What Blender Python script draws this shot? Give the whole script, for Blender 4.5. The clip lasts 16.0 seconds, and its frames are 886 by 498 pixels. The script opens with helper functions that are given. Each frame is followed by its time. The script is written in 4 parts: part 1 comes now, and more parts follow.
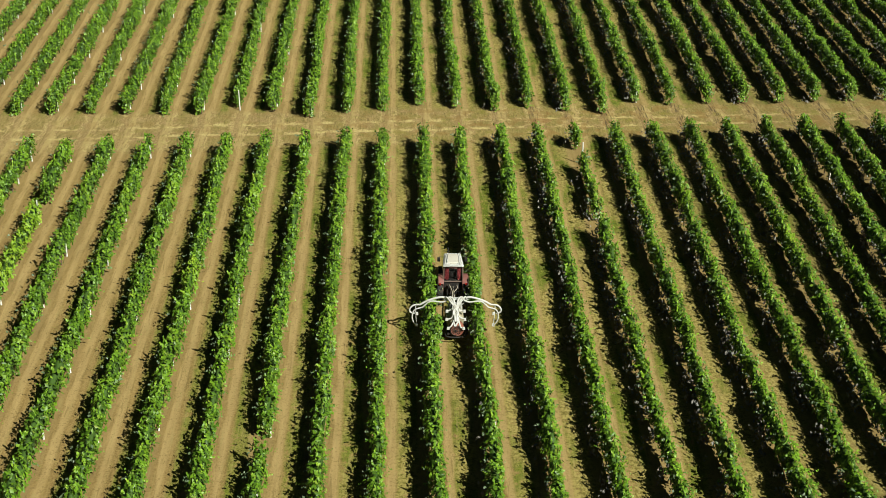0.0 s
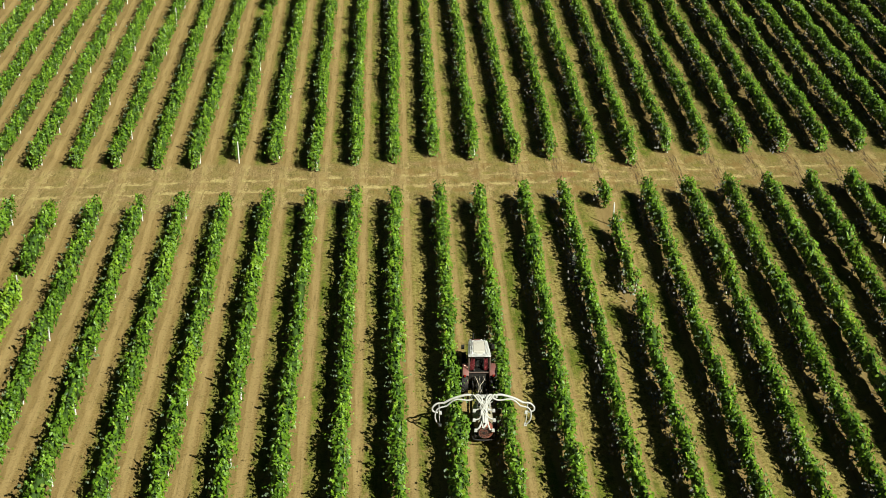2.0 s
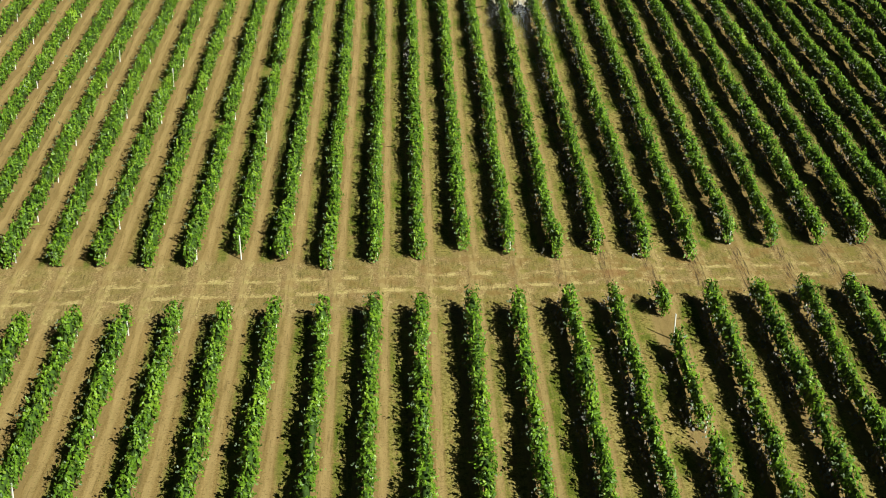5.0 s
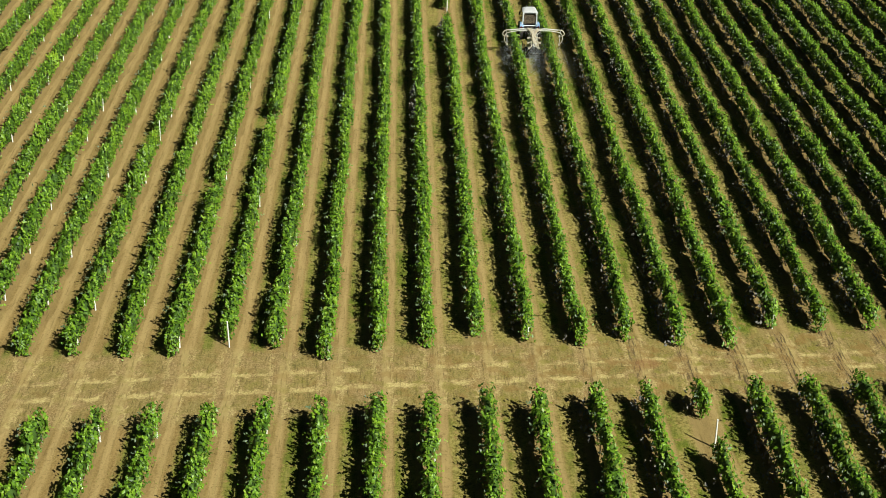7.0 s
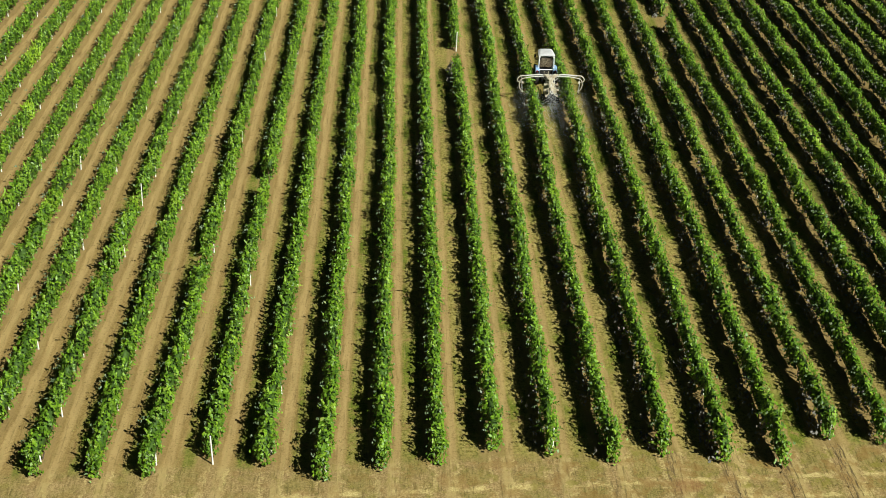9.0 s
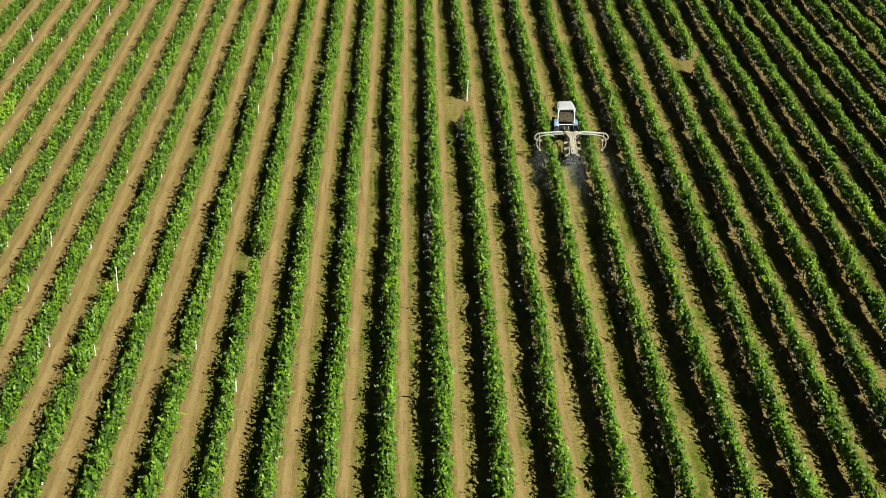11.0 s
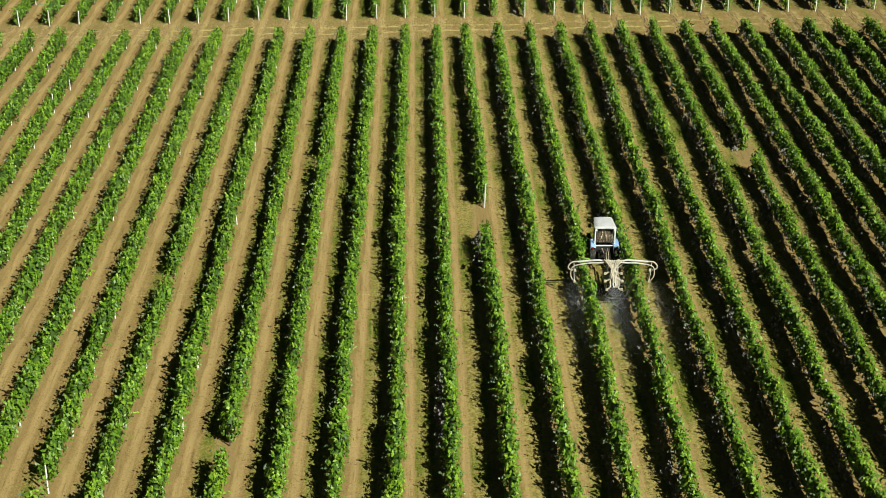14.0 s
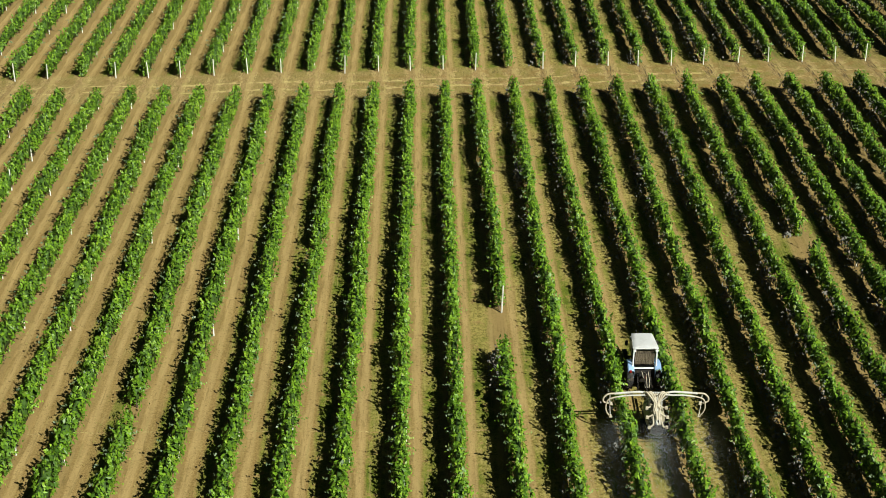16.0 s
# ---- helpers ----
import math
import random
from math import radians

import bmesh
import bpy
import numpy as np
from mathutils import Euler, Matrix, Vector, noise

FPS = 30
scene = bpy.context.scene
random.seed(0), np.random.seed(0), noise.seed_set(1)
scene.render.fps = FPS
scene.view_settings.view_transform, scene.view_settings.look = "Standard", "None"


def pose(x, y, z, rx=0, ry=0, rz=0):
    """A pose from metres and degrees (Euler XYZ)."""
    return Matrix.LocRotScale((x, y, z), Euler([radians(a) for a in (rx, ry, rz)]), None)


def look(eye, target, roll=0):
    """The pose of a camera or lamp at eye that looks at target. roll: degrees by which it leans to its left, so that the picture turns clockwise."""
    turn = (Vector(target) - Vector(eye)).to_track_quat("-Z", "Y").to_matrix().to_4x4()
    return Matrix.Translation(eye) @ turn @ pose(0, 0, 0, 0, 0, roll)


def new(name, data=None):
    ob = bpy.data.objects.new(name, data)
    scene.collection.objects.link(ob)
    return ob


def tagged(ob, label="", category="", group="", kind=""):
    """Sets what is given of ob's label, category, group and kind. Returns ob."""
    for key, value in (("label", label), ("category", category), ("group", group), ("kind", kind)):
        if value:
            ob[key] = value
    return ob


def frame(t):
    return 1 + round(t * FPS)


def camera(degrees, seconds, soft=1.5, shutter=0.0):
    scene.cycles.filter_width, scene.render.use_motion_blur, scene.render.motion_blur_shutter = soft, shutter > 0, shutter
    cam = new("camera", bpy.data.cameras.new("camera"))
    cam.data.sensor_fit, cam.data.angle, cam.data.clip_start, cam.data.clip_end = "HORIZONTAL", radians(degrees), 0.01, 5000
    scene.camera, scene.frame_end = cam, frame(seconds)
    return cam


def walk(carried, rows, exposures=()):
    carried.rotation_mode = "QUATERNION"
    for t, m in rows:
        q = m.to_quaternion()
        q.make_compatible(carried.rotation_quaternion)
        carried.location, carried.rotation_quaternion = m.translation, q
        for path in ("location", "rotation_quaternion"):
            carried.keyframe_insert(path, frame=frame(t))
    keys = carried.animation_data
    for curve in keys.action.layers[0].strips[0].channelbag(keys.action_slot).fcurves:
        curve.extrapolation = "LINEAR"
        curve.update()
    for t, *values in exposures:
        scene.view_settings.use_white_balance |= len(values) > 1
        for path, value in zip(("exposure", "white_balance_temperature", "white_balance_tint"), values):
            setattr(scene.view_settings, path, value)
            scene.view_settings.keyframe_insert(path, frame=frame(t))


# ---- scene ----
cam = camera(34.0, 16.0, soft=0.7)
PATH = [
    (0, (0.499, 0.701, 44.735), (0.567, 2.475, 43.815), 1.1),
    (0.5, (0.149, 3.303, 44.885), (0.219, 5.077, 43.963), 1.0),
    (1, (-0.126, 5.877, 44.922), (-0.055, 7.65, 44.0), 1.0),
    (1.5, (-0.467, 8.497, 44.907), (-0.394, 10.271, 43.985), 1.0),
    (2, (-0.986, 11.193, 45.019), (-0.908, 12.965, 44.095), 1.1),
    (2.5, (-1.183, 13.758, 44.93), (-1.107, 15.531, 44.008), 1.1),
    (3, (-1.333, 16.36, 44.862), (-1.258, 18.133, 43.94), 1.0),
    (3.5, (-1.445, 18.889, 44.649), (-1.374, 20.664, 43.73), 1.0),
    (4, (-1.617, 21.392, 44.524), (-1.548, 23.168, 43.608), 0.9),
    (6.5, (-1.975, 34.445, 43.97), (-1.915, 36.229, 43.069), 0.9),
    (7, (-2.01, 37.24, 43.926), (-1.95, 39.026, 43.027), 0.9),
    (7.5, (-2.03, 40.111, 43.876), (-1.972, 41.897, 42.979), 0.9),
    (8, (-2.132, 43.085, 43.863), (-2.074, 44.872, 42.967), 0.9),
    (8.5, (-2.181, 46.025, 43.878), (-2.124, 47.812, 42.981), 0.9),
    (9, (-2.245, 49.009, 43.96), (-2.189, 50.795, 43.063), 0.9),
    (11.5, (-2.066, 64.54, 43.795), (-2.023, 66.33, 42.904), 0.5),
    (12, (-2.211, 67.932, 43.784), (-2.167, 69.722, 42.893), 0.6),
    (12.5, (-2.252, 71.513, 43.835), (-2.21, 73.303, 42.943), 0.5),
    (13, (-2.192, 75.277, 43.951), (-2.152, 77.066, 43.056), 0.5),
    (13.5, (-2.293, 79.148, 44.039), (-2.253, 80.936, 43.143), 0.5),
    (14, (-2.245, 83.005, 43.999), (-2.207, 84.793, 43.104), 0.5),
    (14.5, (-2.268, 87.042, 43.975), (-2.233, 88.83, 43.079), 0.5),
    (15, (-2.238, 91.085, 43.88), (-2.205, 92.873, 42.985), 0.5),
    (15.5, (-2.238, 94.897, 43.685), (-2.207, 96.687, 42.793), 0.4),
    (16, (-2.217, 98.931, 43.686), (-2.188, 100.721, 42.792), 0.3),
]
walk(cam, [(t, look(eye, target, roll)) for t, eye, target, roll in PATH])

# ---- light ----
SUN_TO = Vector((0.62, -0.66, 0.83)).normalized()      # towards the sun: behind the camera, to its right
world = bpy.data.worlds.new("world")
scene.world = world
world.use_nodes = True
wn = world.node_tree
sky = wn.nodes.new("ShaderNodeTexSky")
sky.sky_type = "NISHITA"
sky.sun_disc = False
sky.ozone_density = 7.0
sky.sun_elevation = math.asin(SUN_TO.z)
sky.sun_rotation = math.atan2(SUN_TO.x, SUN_TO.y)
wn.links.new(sky.outputs["Color"], wn.nodes["Background"].inputs["Color"])
wn.nodes["Background"].inputs["Strength"].default_value = 0.006
sun_data = bpy.data.lights.new("sun", "SUN")
sun_data.energy, sun_data.angle, sun_data.color = 5.0, radians(0.53), (0.97, 1.0, 0.90)
sun = new("sun", sun_data)
sun.rotation_euler = (-SUN_TO).to_track_quat("-Z", "Y").to_euler()
scene.view_settings.exposure = 0.56

# ---- plan of the vineyard ----
ROW_FIRST, ROW_LAST = -15, 22
EDGE_A0, EDGE_C1 = -6.0, 276.0


def row_x(k, y):
    """The middle of vine row k at y."""
    x = -12.16 + 0.0015 * (y - 105) + k * (2.997 - 0.00038 * (y - 105))
    u = (x - 6) / 33
    return x + 0.5 * np.minimum(u * u, 1.6) - 0.2


def row_index(x, y):
    k = (x + 12.2) / 2.98
    for _ in range(4):
        k = k + (x - row_x(k, y)) / 2.98
    return k


def edge_a(x):
    return 104.4 + 0.082 * x


def edge_b(x):
    return 111.7 + 0.06 * x


def edge_b_far(x):
    return 215.4 + 0.065 * x


def edge_c(x):
    return 222.5 + 0.07 * x


# thin or missing vines: block, row, from, to, share of leaves left
GAPS = [
    ("A", 9, 99.6, 103.4, 0.0), ("A", 9, 91.0, 99.6, 0.6), ("A", 9, 88.6, 91.0, 0.12), ("A", -4, 90.9, 93.3, 0.08),
    ("A", 2, 62.4, 64.6, 0.05), ("A", 10, 97.5, 99.5, 0.7), ("A", 12, 84.0, 88.0, 0.75), ("A", 13, 78.0, 81.5, 0.6),
    ("B", 0, 145.0, 147.4, 0.0), ("B", 5, 171.8, 177.8, 0.0), ("B", 12, 184.1, 187.8, 0.04), ("B", 1, 183.6, 186.0, 0.25),
    ("B", -1, 132.6, 134.9, 0.12), ("B", -2, 163.6, 166.6, 0.15), ("B", -3, 130.5, 132.4, 0.25), ("B", -3, 141.6, 144.0, 0.2),
    ("B", 1, 153.8, 157.0, 0.6), ("B", 5, 138.4, 142.2, 0.6), ("B", 5, 186.8, 189.0, 0.6), ("B", 14, 165.0, 168.0, 0.5),
    ("B", 16, 176.0, 179.0, 0.5), ("B", 11, 150.0, 153.0, 0.75), ("B", 13, 199.0, 202.0, 0.5), ("B", -7, 194.6, 197.0, 0.7),
]
# vines with dusty grey leaves, and yellowing ones: block, row, from, to
DRY = [("B", 4, 145.5, 153.8), ("B", 5, 168.0, 172.0), ("A", 8, 93.0, 97.0), ("B", 6, 196.0, 199.0)]
YELLOW = [("A", -4, 80.0, 90.8), ("A", 0, 80.0, 82.6), ("B", -8, 170.5, 175.5), ("B", -7, 158.0, 160.0), ("A", 13, 84.4, 87.0), ("B", 14, 150.0, 153.0)]
# where single rows start before or behind the common line, in metres
STARTS = {-2: -0.5, -1: -0.6, 0: 1.0, 2: -1.4, 3: -0.7, 4: -0.4, 5: 0.7, 7: -0.8, 8: -0.3, 9: -1.2, 10: -1.7, 11: 0.6}
row_start = {("B", k): v for k, v in STARTS.items()}


# ---- materials ----
def material(name):
    m = bpy.data.materials.new(name)
    m.use_nodes = True
    t = m.node_tree
    return m, t, t.nodes["Principled BSDF"], t.nodes["Material Output"]


def add(t, kind, **values):
    """A node with its sockets set by name or number, linked where the value is a socket."""
    n = t.nodes.new(kind)
    for key, v in values.items():
        key = int(key[1:]) if key[0] == "i" and key[1:].isdigit() else key.replace("_", " ")
        if isinstance(v, bpy.types.NodeSocket):
            t.links.new(v, n.inputs[key])
        else:
            n.inputs[key].default_value = v
    return n


def calc(t, op, a, b=0.0, c=0.0):
    n = add(t, "ShaderNodeMath", i0=a, i1=b, i2=c)
    n.operation = op
    return n.outputs[0]


def span(t, v, lo, hi):
    """0 below lo, 1 above hi, smooth between."""
    n = add(t, "ShaderNodeMapRange", Value=v, From_Min=lo, From_Max=hi)
    n.interpolation_type = "SMOOTHSTEP"
    return n.outputs[0]


def mix(t, f, a, b):
    n = t.nodes.new("ShaderNodeMix")
    n.data_type = "RGBA"
    for socket, v in ((n.inputs[0], f), (n.inputs[6], a), (n.inputs[7], b)):
        if isinstance(v, bpy.types.NodeSocket):
            t.links.new(v, socket)
        else:
            socket.default_value = (*v, 1) if isinstance(v, tuple) and len(v) == 3 else v
    return n.outputs[2]


def grain(t, at, scale, detail=3.0, rough=0.55):
    return add(t, "ShaderNodeTexNoise", Vector=at, Scale=scale, Detail=detail, Roughness=rough).outputs["Fac"]


def relief(t, bsdf, height, strength, distance):
    b = add(t, "ShaderNodeBump", Height=height, Strength=strength, Distance=distance)
    t.links.new(b.outputs["Normal"], bsdf.inputs["Normal"])


def leaf_material(name, stops, through_light):
    """Vine leaves whose green follows a tone set by clump and shoot, mostly lighter towards the tip."""
    m, t, p, out = material(name)
    geo = t.nodes.new("ShaderNodeNewGeometry")
    at = t.nodes.new("ShaderNodeTexCoord").outputs["Object"]
    tone_attr = t.nodes.new("ShaderNodeAttribute")
    tone_attr.attribute_name = "leaf_tone"
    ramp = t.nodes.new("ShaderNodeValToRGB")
    t.links.new(tone_attr.outputs["Fac"], ramp.inputs[0])
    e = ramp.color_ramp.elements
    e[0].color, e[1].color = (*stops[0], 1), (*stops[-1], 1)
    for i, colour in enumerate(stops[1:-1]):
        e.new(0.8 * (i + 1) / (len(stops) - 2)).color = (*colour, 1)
    # whole vines run darker or yellower, single leaves differ a little
    patch = span(t, grain(t, at, 0.45, 3.0), 0.42, 0.70)
    colour = mix(t, calc(t, "MULTIPLY", patch, 0.35), ramp.outputs[0], stops[1])
    yellow = span(t, grain(t, at, 0.16, 2.0), 0.58, 0.72)
    colour = mix(t, calc(t, "MULTIPLY", yellow, 0.3), colour, stops[-2])
    odd = span(t, geo.outputs["Random Per Island"], 0.93, 0.98)
    colour = mix(t, calc(t, "MULTIPLY", odd, 0.6), colour, (0.22, 0.26, 0.040))
    t.links.new(colour, p.inputs["Base Color"])
    p.inputs["Roughness"].default_value = 0.45
    p.inputs["Specular IOR Level"].default_value = 0.35
    tr = add(t, "ShaderNodeBsdfTranslucent", Color=colour)
    both = add(t, "ShaderNodeMixShader", Fac=through_light)
    t.links.new(p.outputs[0], both.inputs[1])
    t.links.new(tr.outputs[0], both.inputs[2])
    t.links.new(both.outputs[0], out.inputs[0])
    return m


def plain(name, colour, rough=0.6, metal=0.0, vary=0.25, scale=6.0, dirt=(0.16, 0.11, 0.07), dirty=0.3, bump=0.0):
    """A painted or raw surface with fine grain and patches of dirt."""
    m, t, p, out = material(name)
    at = t.nodes.new("ShaderNodeTexCoord").outputs["Object"]
    fine = grain(t, at, scale * 6, 4.0)
    broad = span(t, grain(t, at, scale, 4.0), 0.5, 0.72)
    dark = tuple(c * (1 - vary) for c in colour)
    c = mix(t, fine, dark, tuple(min(1, v * (1 + vary * 0.5)) for v in colour))
    c = mix(t, calc(t, "MULTIPLY", broad, dirty), c, dirt)
    t.links.new(c, p.inputs["Base Color"])
    t.links.new(calc(t, "MULTIPLY_ADD", broad, 0.25, rough), p.inputs["Roughness"])
    p.inputs["Metallic"].default_value = metal
    if bump:
        relief(t, p, fine, bump, 0.01)
    return m


def ground_material():
    m, t, p, out = material("vineyard_soil")
    at = t.nodes.new("ShaderNodeTexCoord").outputs["Object"]
    uv = t.nodes.new("ShaderNodeUVMap")
    uv.uv_map = "plan"
    sep = add(t, "ShaderNodeSeparateXYZ", Vector=uv.outputs[0])
    pos = add(t, "ShaderNodeSeparateXYZ", Vector=at)
    east = calc(t, "MINIMUM", calc(t, "MAXIMUM", pos.outputs[0], -40.0), 40.0)
    k, road = sep.outputs[0], sep.outputs[1]
    n_fine, n_mid, n_big = grain(t, at, 9.0, 5.0, 0.65), grain(t, at, 1.3, 4.0), grain(t, at, 0.07, 3.0)
    streak = add(t, "ShaderNodeMapping", Vector=at, Scale=(2.2, 0.22, 1.0)).outputs[0]
    n_streak = grain(t, streak, 1.5, 4.0)
    # place across the alley, in metres from the nearer row, -1.5 to 1.5
    wob = calc(t, "MULTIPLY_ADD", n_streak, 0.16, -0.08)
    cell = calc(t, "SUBTRACT", calc(t, "FRACT", calc(t, "ADD", calc(t, "ADD", k, wob), 0.5)), 0.5)
    off = calc(t, "MULTIPLY", cell, 3.0)
    rut = lambda c, w: calc(t, "SUBTRACT", 1.0, span(t, calc(t, "ABSOLUTE", calc(t, "SUBTRACT", off, c)), w * 0.5, w * 1.5))
    ruts = calc(t, "MAXIMUM", rut(0.80, 0.22), rut(-0.70, 0.22))
    # metres from the row on the west side, 0 to 3: bare first, then a strip of grass
    west = calc(t, "MULTIPLY", calc(t, "FRACT", calc(t, "ADD", k, wob)), 3.0)
    shift = calc(t, "MULTIPLY_ADD", span(t, east, -24.0, 8.0), 0.85, -0.50)
    strip = calc(t, "MULTIPLY", span(t, calc(t, "ADD", west, shift), 0.95, 1.45), calc(t, "SUBTRACT", 1.0, span(t, west, 2.6, 3.0)))
    under = calc(t, "SUBTRACT", 1.0, span(t, calc(t, "ABSOLUTE", calc(t, "ADD", off, 0.2)), 0.40, 0.80))
    # how grassy this part of the field is
    lush = span(t, calc(t, "ADD", calc(t, "MULTIPLY", east, 0.010), n_big), 0.25, 0.80)
    speck = grain(t, at, 3.6, 5.0, 0.7)
    tuft = span(t, calc(t, "ADD", calc(t, "MULTIPLY", n_mid, 0.5), calc(t, "MULTIPLY", speck, 0.5)), 0.36, 0.52)
    amount = calc(t, "ADD", calc(t, "MULTIPLY", strip, 1.25), calc(t, "MULTIPLY", lush, 0.36))
    grassy = calc(t, "MINIMUM", calc(t, "MULTIPLY", tuft, amount), 1.0)
    grassy = calc(t, "MULTIPLY", grassy, calc(t, "SUBTRACT", 1.0, calc(t, "MULTIPLY", rut(0.80, 0.26), 0.8)))
    crumb = grain(t, at, 5.0, 3.0, 0.75)
    soil = mix(t, span(t, n_fine, 0.36, 0.64), (0.184, 0.117, 0.038), (0.264, 0.179, 0.062))
    soil = mix(t, calc(t, "MULTIPLY", span(t, n_streak, 0.45, 0.7), 0.7), soil, (0.302, 0.202, 0.074))
    soil = mix(t, calc(t, "MULTIPLY", ruts, calc(t, "MULTIPLY", n_streak, 1.2)), soil, (0.372, 0.262, 0.106))
    soil = mix(t, calc(t, "MULTIPLY", span(t, crumb, 0.55, 0.68), 0.5), soil, (0.108, 0.067, 0.021))
    # soil turns darker brown towards the east, in broad patches
    east_dark = span(t, calc(t, "ADD", calc(t, "MULTIPLY", east, 0.03), n_big), 1.00, 1.55)
    soil = mix(t, calc(t, "MULTIPLY", east_dark, 0.55), soil, (0.118, 0.080, 0.030))
    soil = mix(t, calc(t, "MULTIPLY", under, calc(t, "MULTIPLY_ADD", east_dark, -0.35, 0.7)), soil, (0.236, 0.163, 0.062))
    grass = mix(t, span(t, n_fine, 0.30, 0.70), (0.062, 0.077, 0.008), (0.172, 0.190, 0.022))
    grass = mix(t, calc(t, "MULTIPLY", span(t, n_mid, 0.48, 0.64), 0.7), grass, (0.069, 0.097, 0.008))
    dry_strip = mix(t, span(t, crumb, 0.40, 0.64), (0.330, 0.258, 0.080), (0.130, 0.098, 0.022))
    gold = span(t, add(t, "ShaderNodeTexNoise", Vector=add(t, "ShaderNodeMapping", Vector=at, Scale=(0.5, 0.16, 1.0)).outputs[0], Scale=1.0, Detail=3.0).outputs["Fac"], 0.36, 0.54)
    grass = mix(t, calc(t, "MULTIPLY", gold, calc(t, "MULTIPLY_ADD", span(t, east, -14.0, 8.0), 0.62, 0.30)), grass, dry_strip)
    grassy = calc(t, "MULTIPLY", grassy, calc(t, "MULTIPLY_ADD", under, -0.9, 1.0))
    field = mix(t, grassy, soil, grass)
    # thin dark and pale lines left by wheels and hoes
    lines = grain(t, add(t, "ShaderNodeMapping", Vector=at, Scale=(4.5, 0.30, 1.0)).outputs[0], 1.2, 4.0, 0.6)
    field = mix(t, calc(t, "MULTIPLY", span(t, lines, 0.54, 0.68), 0.5), field, (0.286, 0.219, 0.080))
    field = mix(t, calc(t, "MULTIPLY", calc(t, "SUBTRACT", 1.0, span(t, lines, 0.32, 0.44)), 0.4), field, (0.091, 0.064, 0.018))
    field = mix(t, calc(t, "MULTIPLY", calc(t, "MULTIPLY", east_dark, calc(t, "MULTIPLY_ADD", under, -0.7, 1.0)), 0.35), field, (0.116, 0.082, 0.032))
    # the headlands: ragged grass islands between crossing wheel tracks
    ragged = calc(t, "ADD", calc(t, "MULTIPLY_ADD", n_mid, 1.1, -0.55), calc(t, "MULTIPLY_ADD", speck, 0.8, -0.4))
    rv = calc(t, "ADD", road, calc(t, "MULTIPLY", ragged, 0.05))
    lane = lambda c, w: calc(t, "SUBTRACT", calc(t, "MULTIPLY", calc(t, "ABSOLUTE", calc(t, "SUBTRACT", rv, c)), 7.0), w)
    lanes = calc(t, "MINIMUM", lane(0.66, 0.15), lane(0.42, 0.17))
    sides = calc(t, "SUBTRACT", 0.85, calc(t, "ABSOLUTE", calc(t, "SUBTRACT", west, 1.85)))
    island = calc(t, "ADD", calc(t, "MINIMUM", lanes, sides), calc(t, "MULTIPLY", ragged, 1.15))
    kept = span(t, add(t, "ShaderNodeTexNoise", Vector=at, Scale=0.33, Detail=2.0).outputs["Fac"], 0.30, 0.44)
    green = calc(t, "MULTIPLY", span(t, island, -0.15, 0.40), calc(t, "MULTIPLY", kept, calc(t, "MULTIPLY_ADD", span(t, east, -20.0, 6.0), 0.18, 0.34)))
    across = calc(t, "SUBTRACT", 1.0, span(t, calc(t, "ADD", lanes, calc(t, "MULTIPLY", ragged, 0.4)), -0.06, 0.10))
    along = calc(t, "MULTIPLY", span(t, island, -0.22, -0.10), calc(t, "SUBTRACT", 1.0, span(t, island, -0.02, 0.10)))
    beside = span(t, calc(t, "ADD", calc(t, "ABSOLUTE", off), calc(t, "MULTIPLY", ragged, 0.5)), 0.35, 0.75)
    pale = calc(t, "MAXIMUM", calc(t, "MULTIPLY", across, beside), calc(t, "MULTIPLY", along, 0.6))
    pale = calc(t, "MULTIPLY", pale, span(t, grain(t, at, 0.8, 3.0), 0.36, 0.54))
    clod = grain(t, add(t, "ShaderNodeMapping", Vector=at, Scale=(5.0, 1.1, 1.0)).outputs[0], 1.6, 5.0, 0.7)
    bare_soil = mix(t, span(t, n_fine, 0.38, 0.62), (0.218, 0.141, 0.058), (0.350, 0.244, 0.108))
    bare_soil = mix(t, calc(t, "MULTIPLY", span(t, clod, 0.50, 0.64), 0.65), bare_soil, (0.141, 0.094, 0.037))
    lane_soil = mix(t, span(t, n_fine, 0.36, 0.64), (0.385, 0.292, 0.110), (0.540, 0.434, 0.180))
    head_grass = mix(t, span(t, n_fine, 0.36, 0.64), (0.074, 0.073, 0.008), (0.205, 0.176, 0.026))
    head_grass = mix(t, calc(t, "MULTIPLY", span(t, n_mid, 0.46, 0.62), 0.5), head_grass, (0.088, 0.105, 0.012))
    bare_soil = mix(t, calc(t, "MULTIPLY", rut(0.62, 0.26), span(t, n_streak, 0.30, 0.55)), bare_soil, (0.360, 0.262, 0.105))
    straw = grain(t, add(t, "ShaderNodeMapping", Vector=at, Scale=(3.2, 0.8, 1.0)).outputs[0], 1.6, 5.0, 0.7)
    head_grass = mix(t, calc(t, "MULTIPLY", span(t, straw, 0.43, 0.60), 0.75), head_grass, (0.273, 0.220, 0.072))
    head = mix(t, calc(t, "MULTIPLY", tuft, 0.16), bare_soil, head_grass)
    head = mix(t, calc(t, "MULTIPLY", pale, calc(t, "MULTIPLY_ADD", east_dark, -0.15, 0.88)), head, lane_soil)
    head = mix(t, green, head, head_grass)
    furrow = grain(t, add(t, "ShaderNodeMapping", Vector=at, Scale=(7.0, 0.7, 1.0)).outputs[0], 1.0, 4.0, 0.65)
    head = mix(t, calc(t, "MULTIPLY", calc(t, "SUBTRACT", 1.0, span(t, furrow, 0.34, 0.46)), 0.50), head, (0.075, 0.055, 0.014))
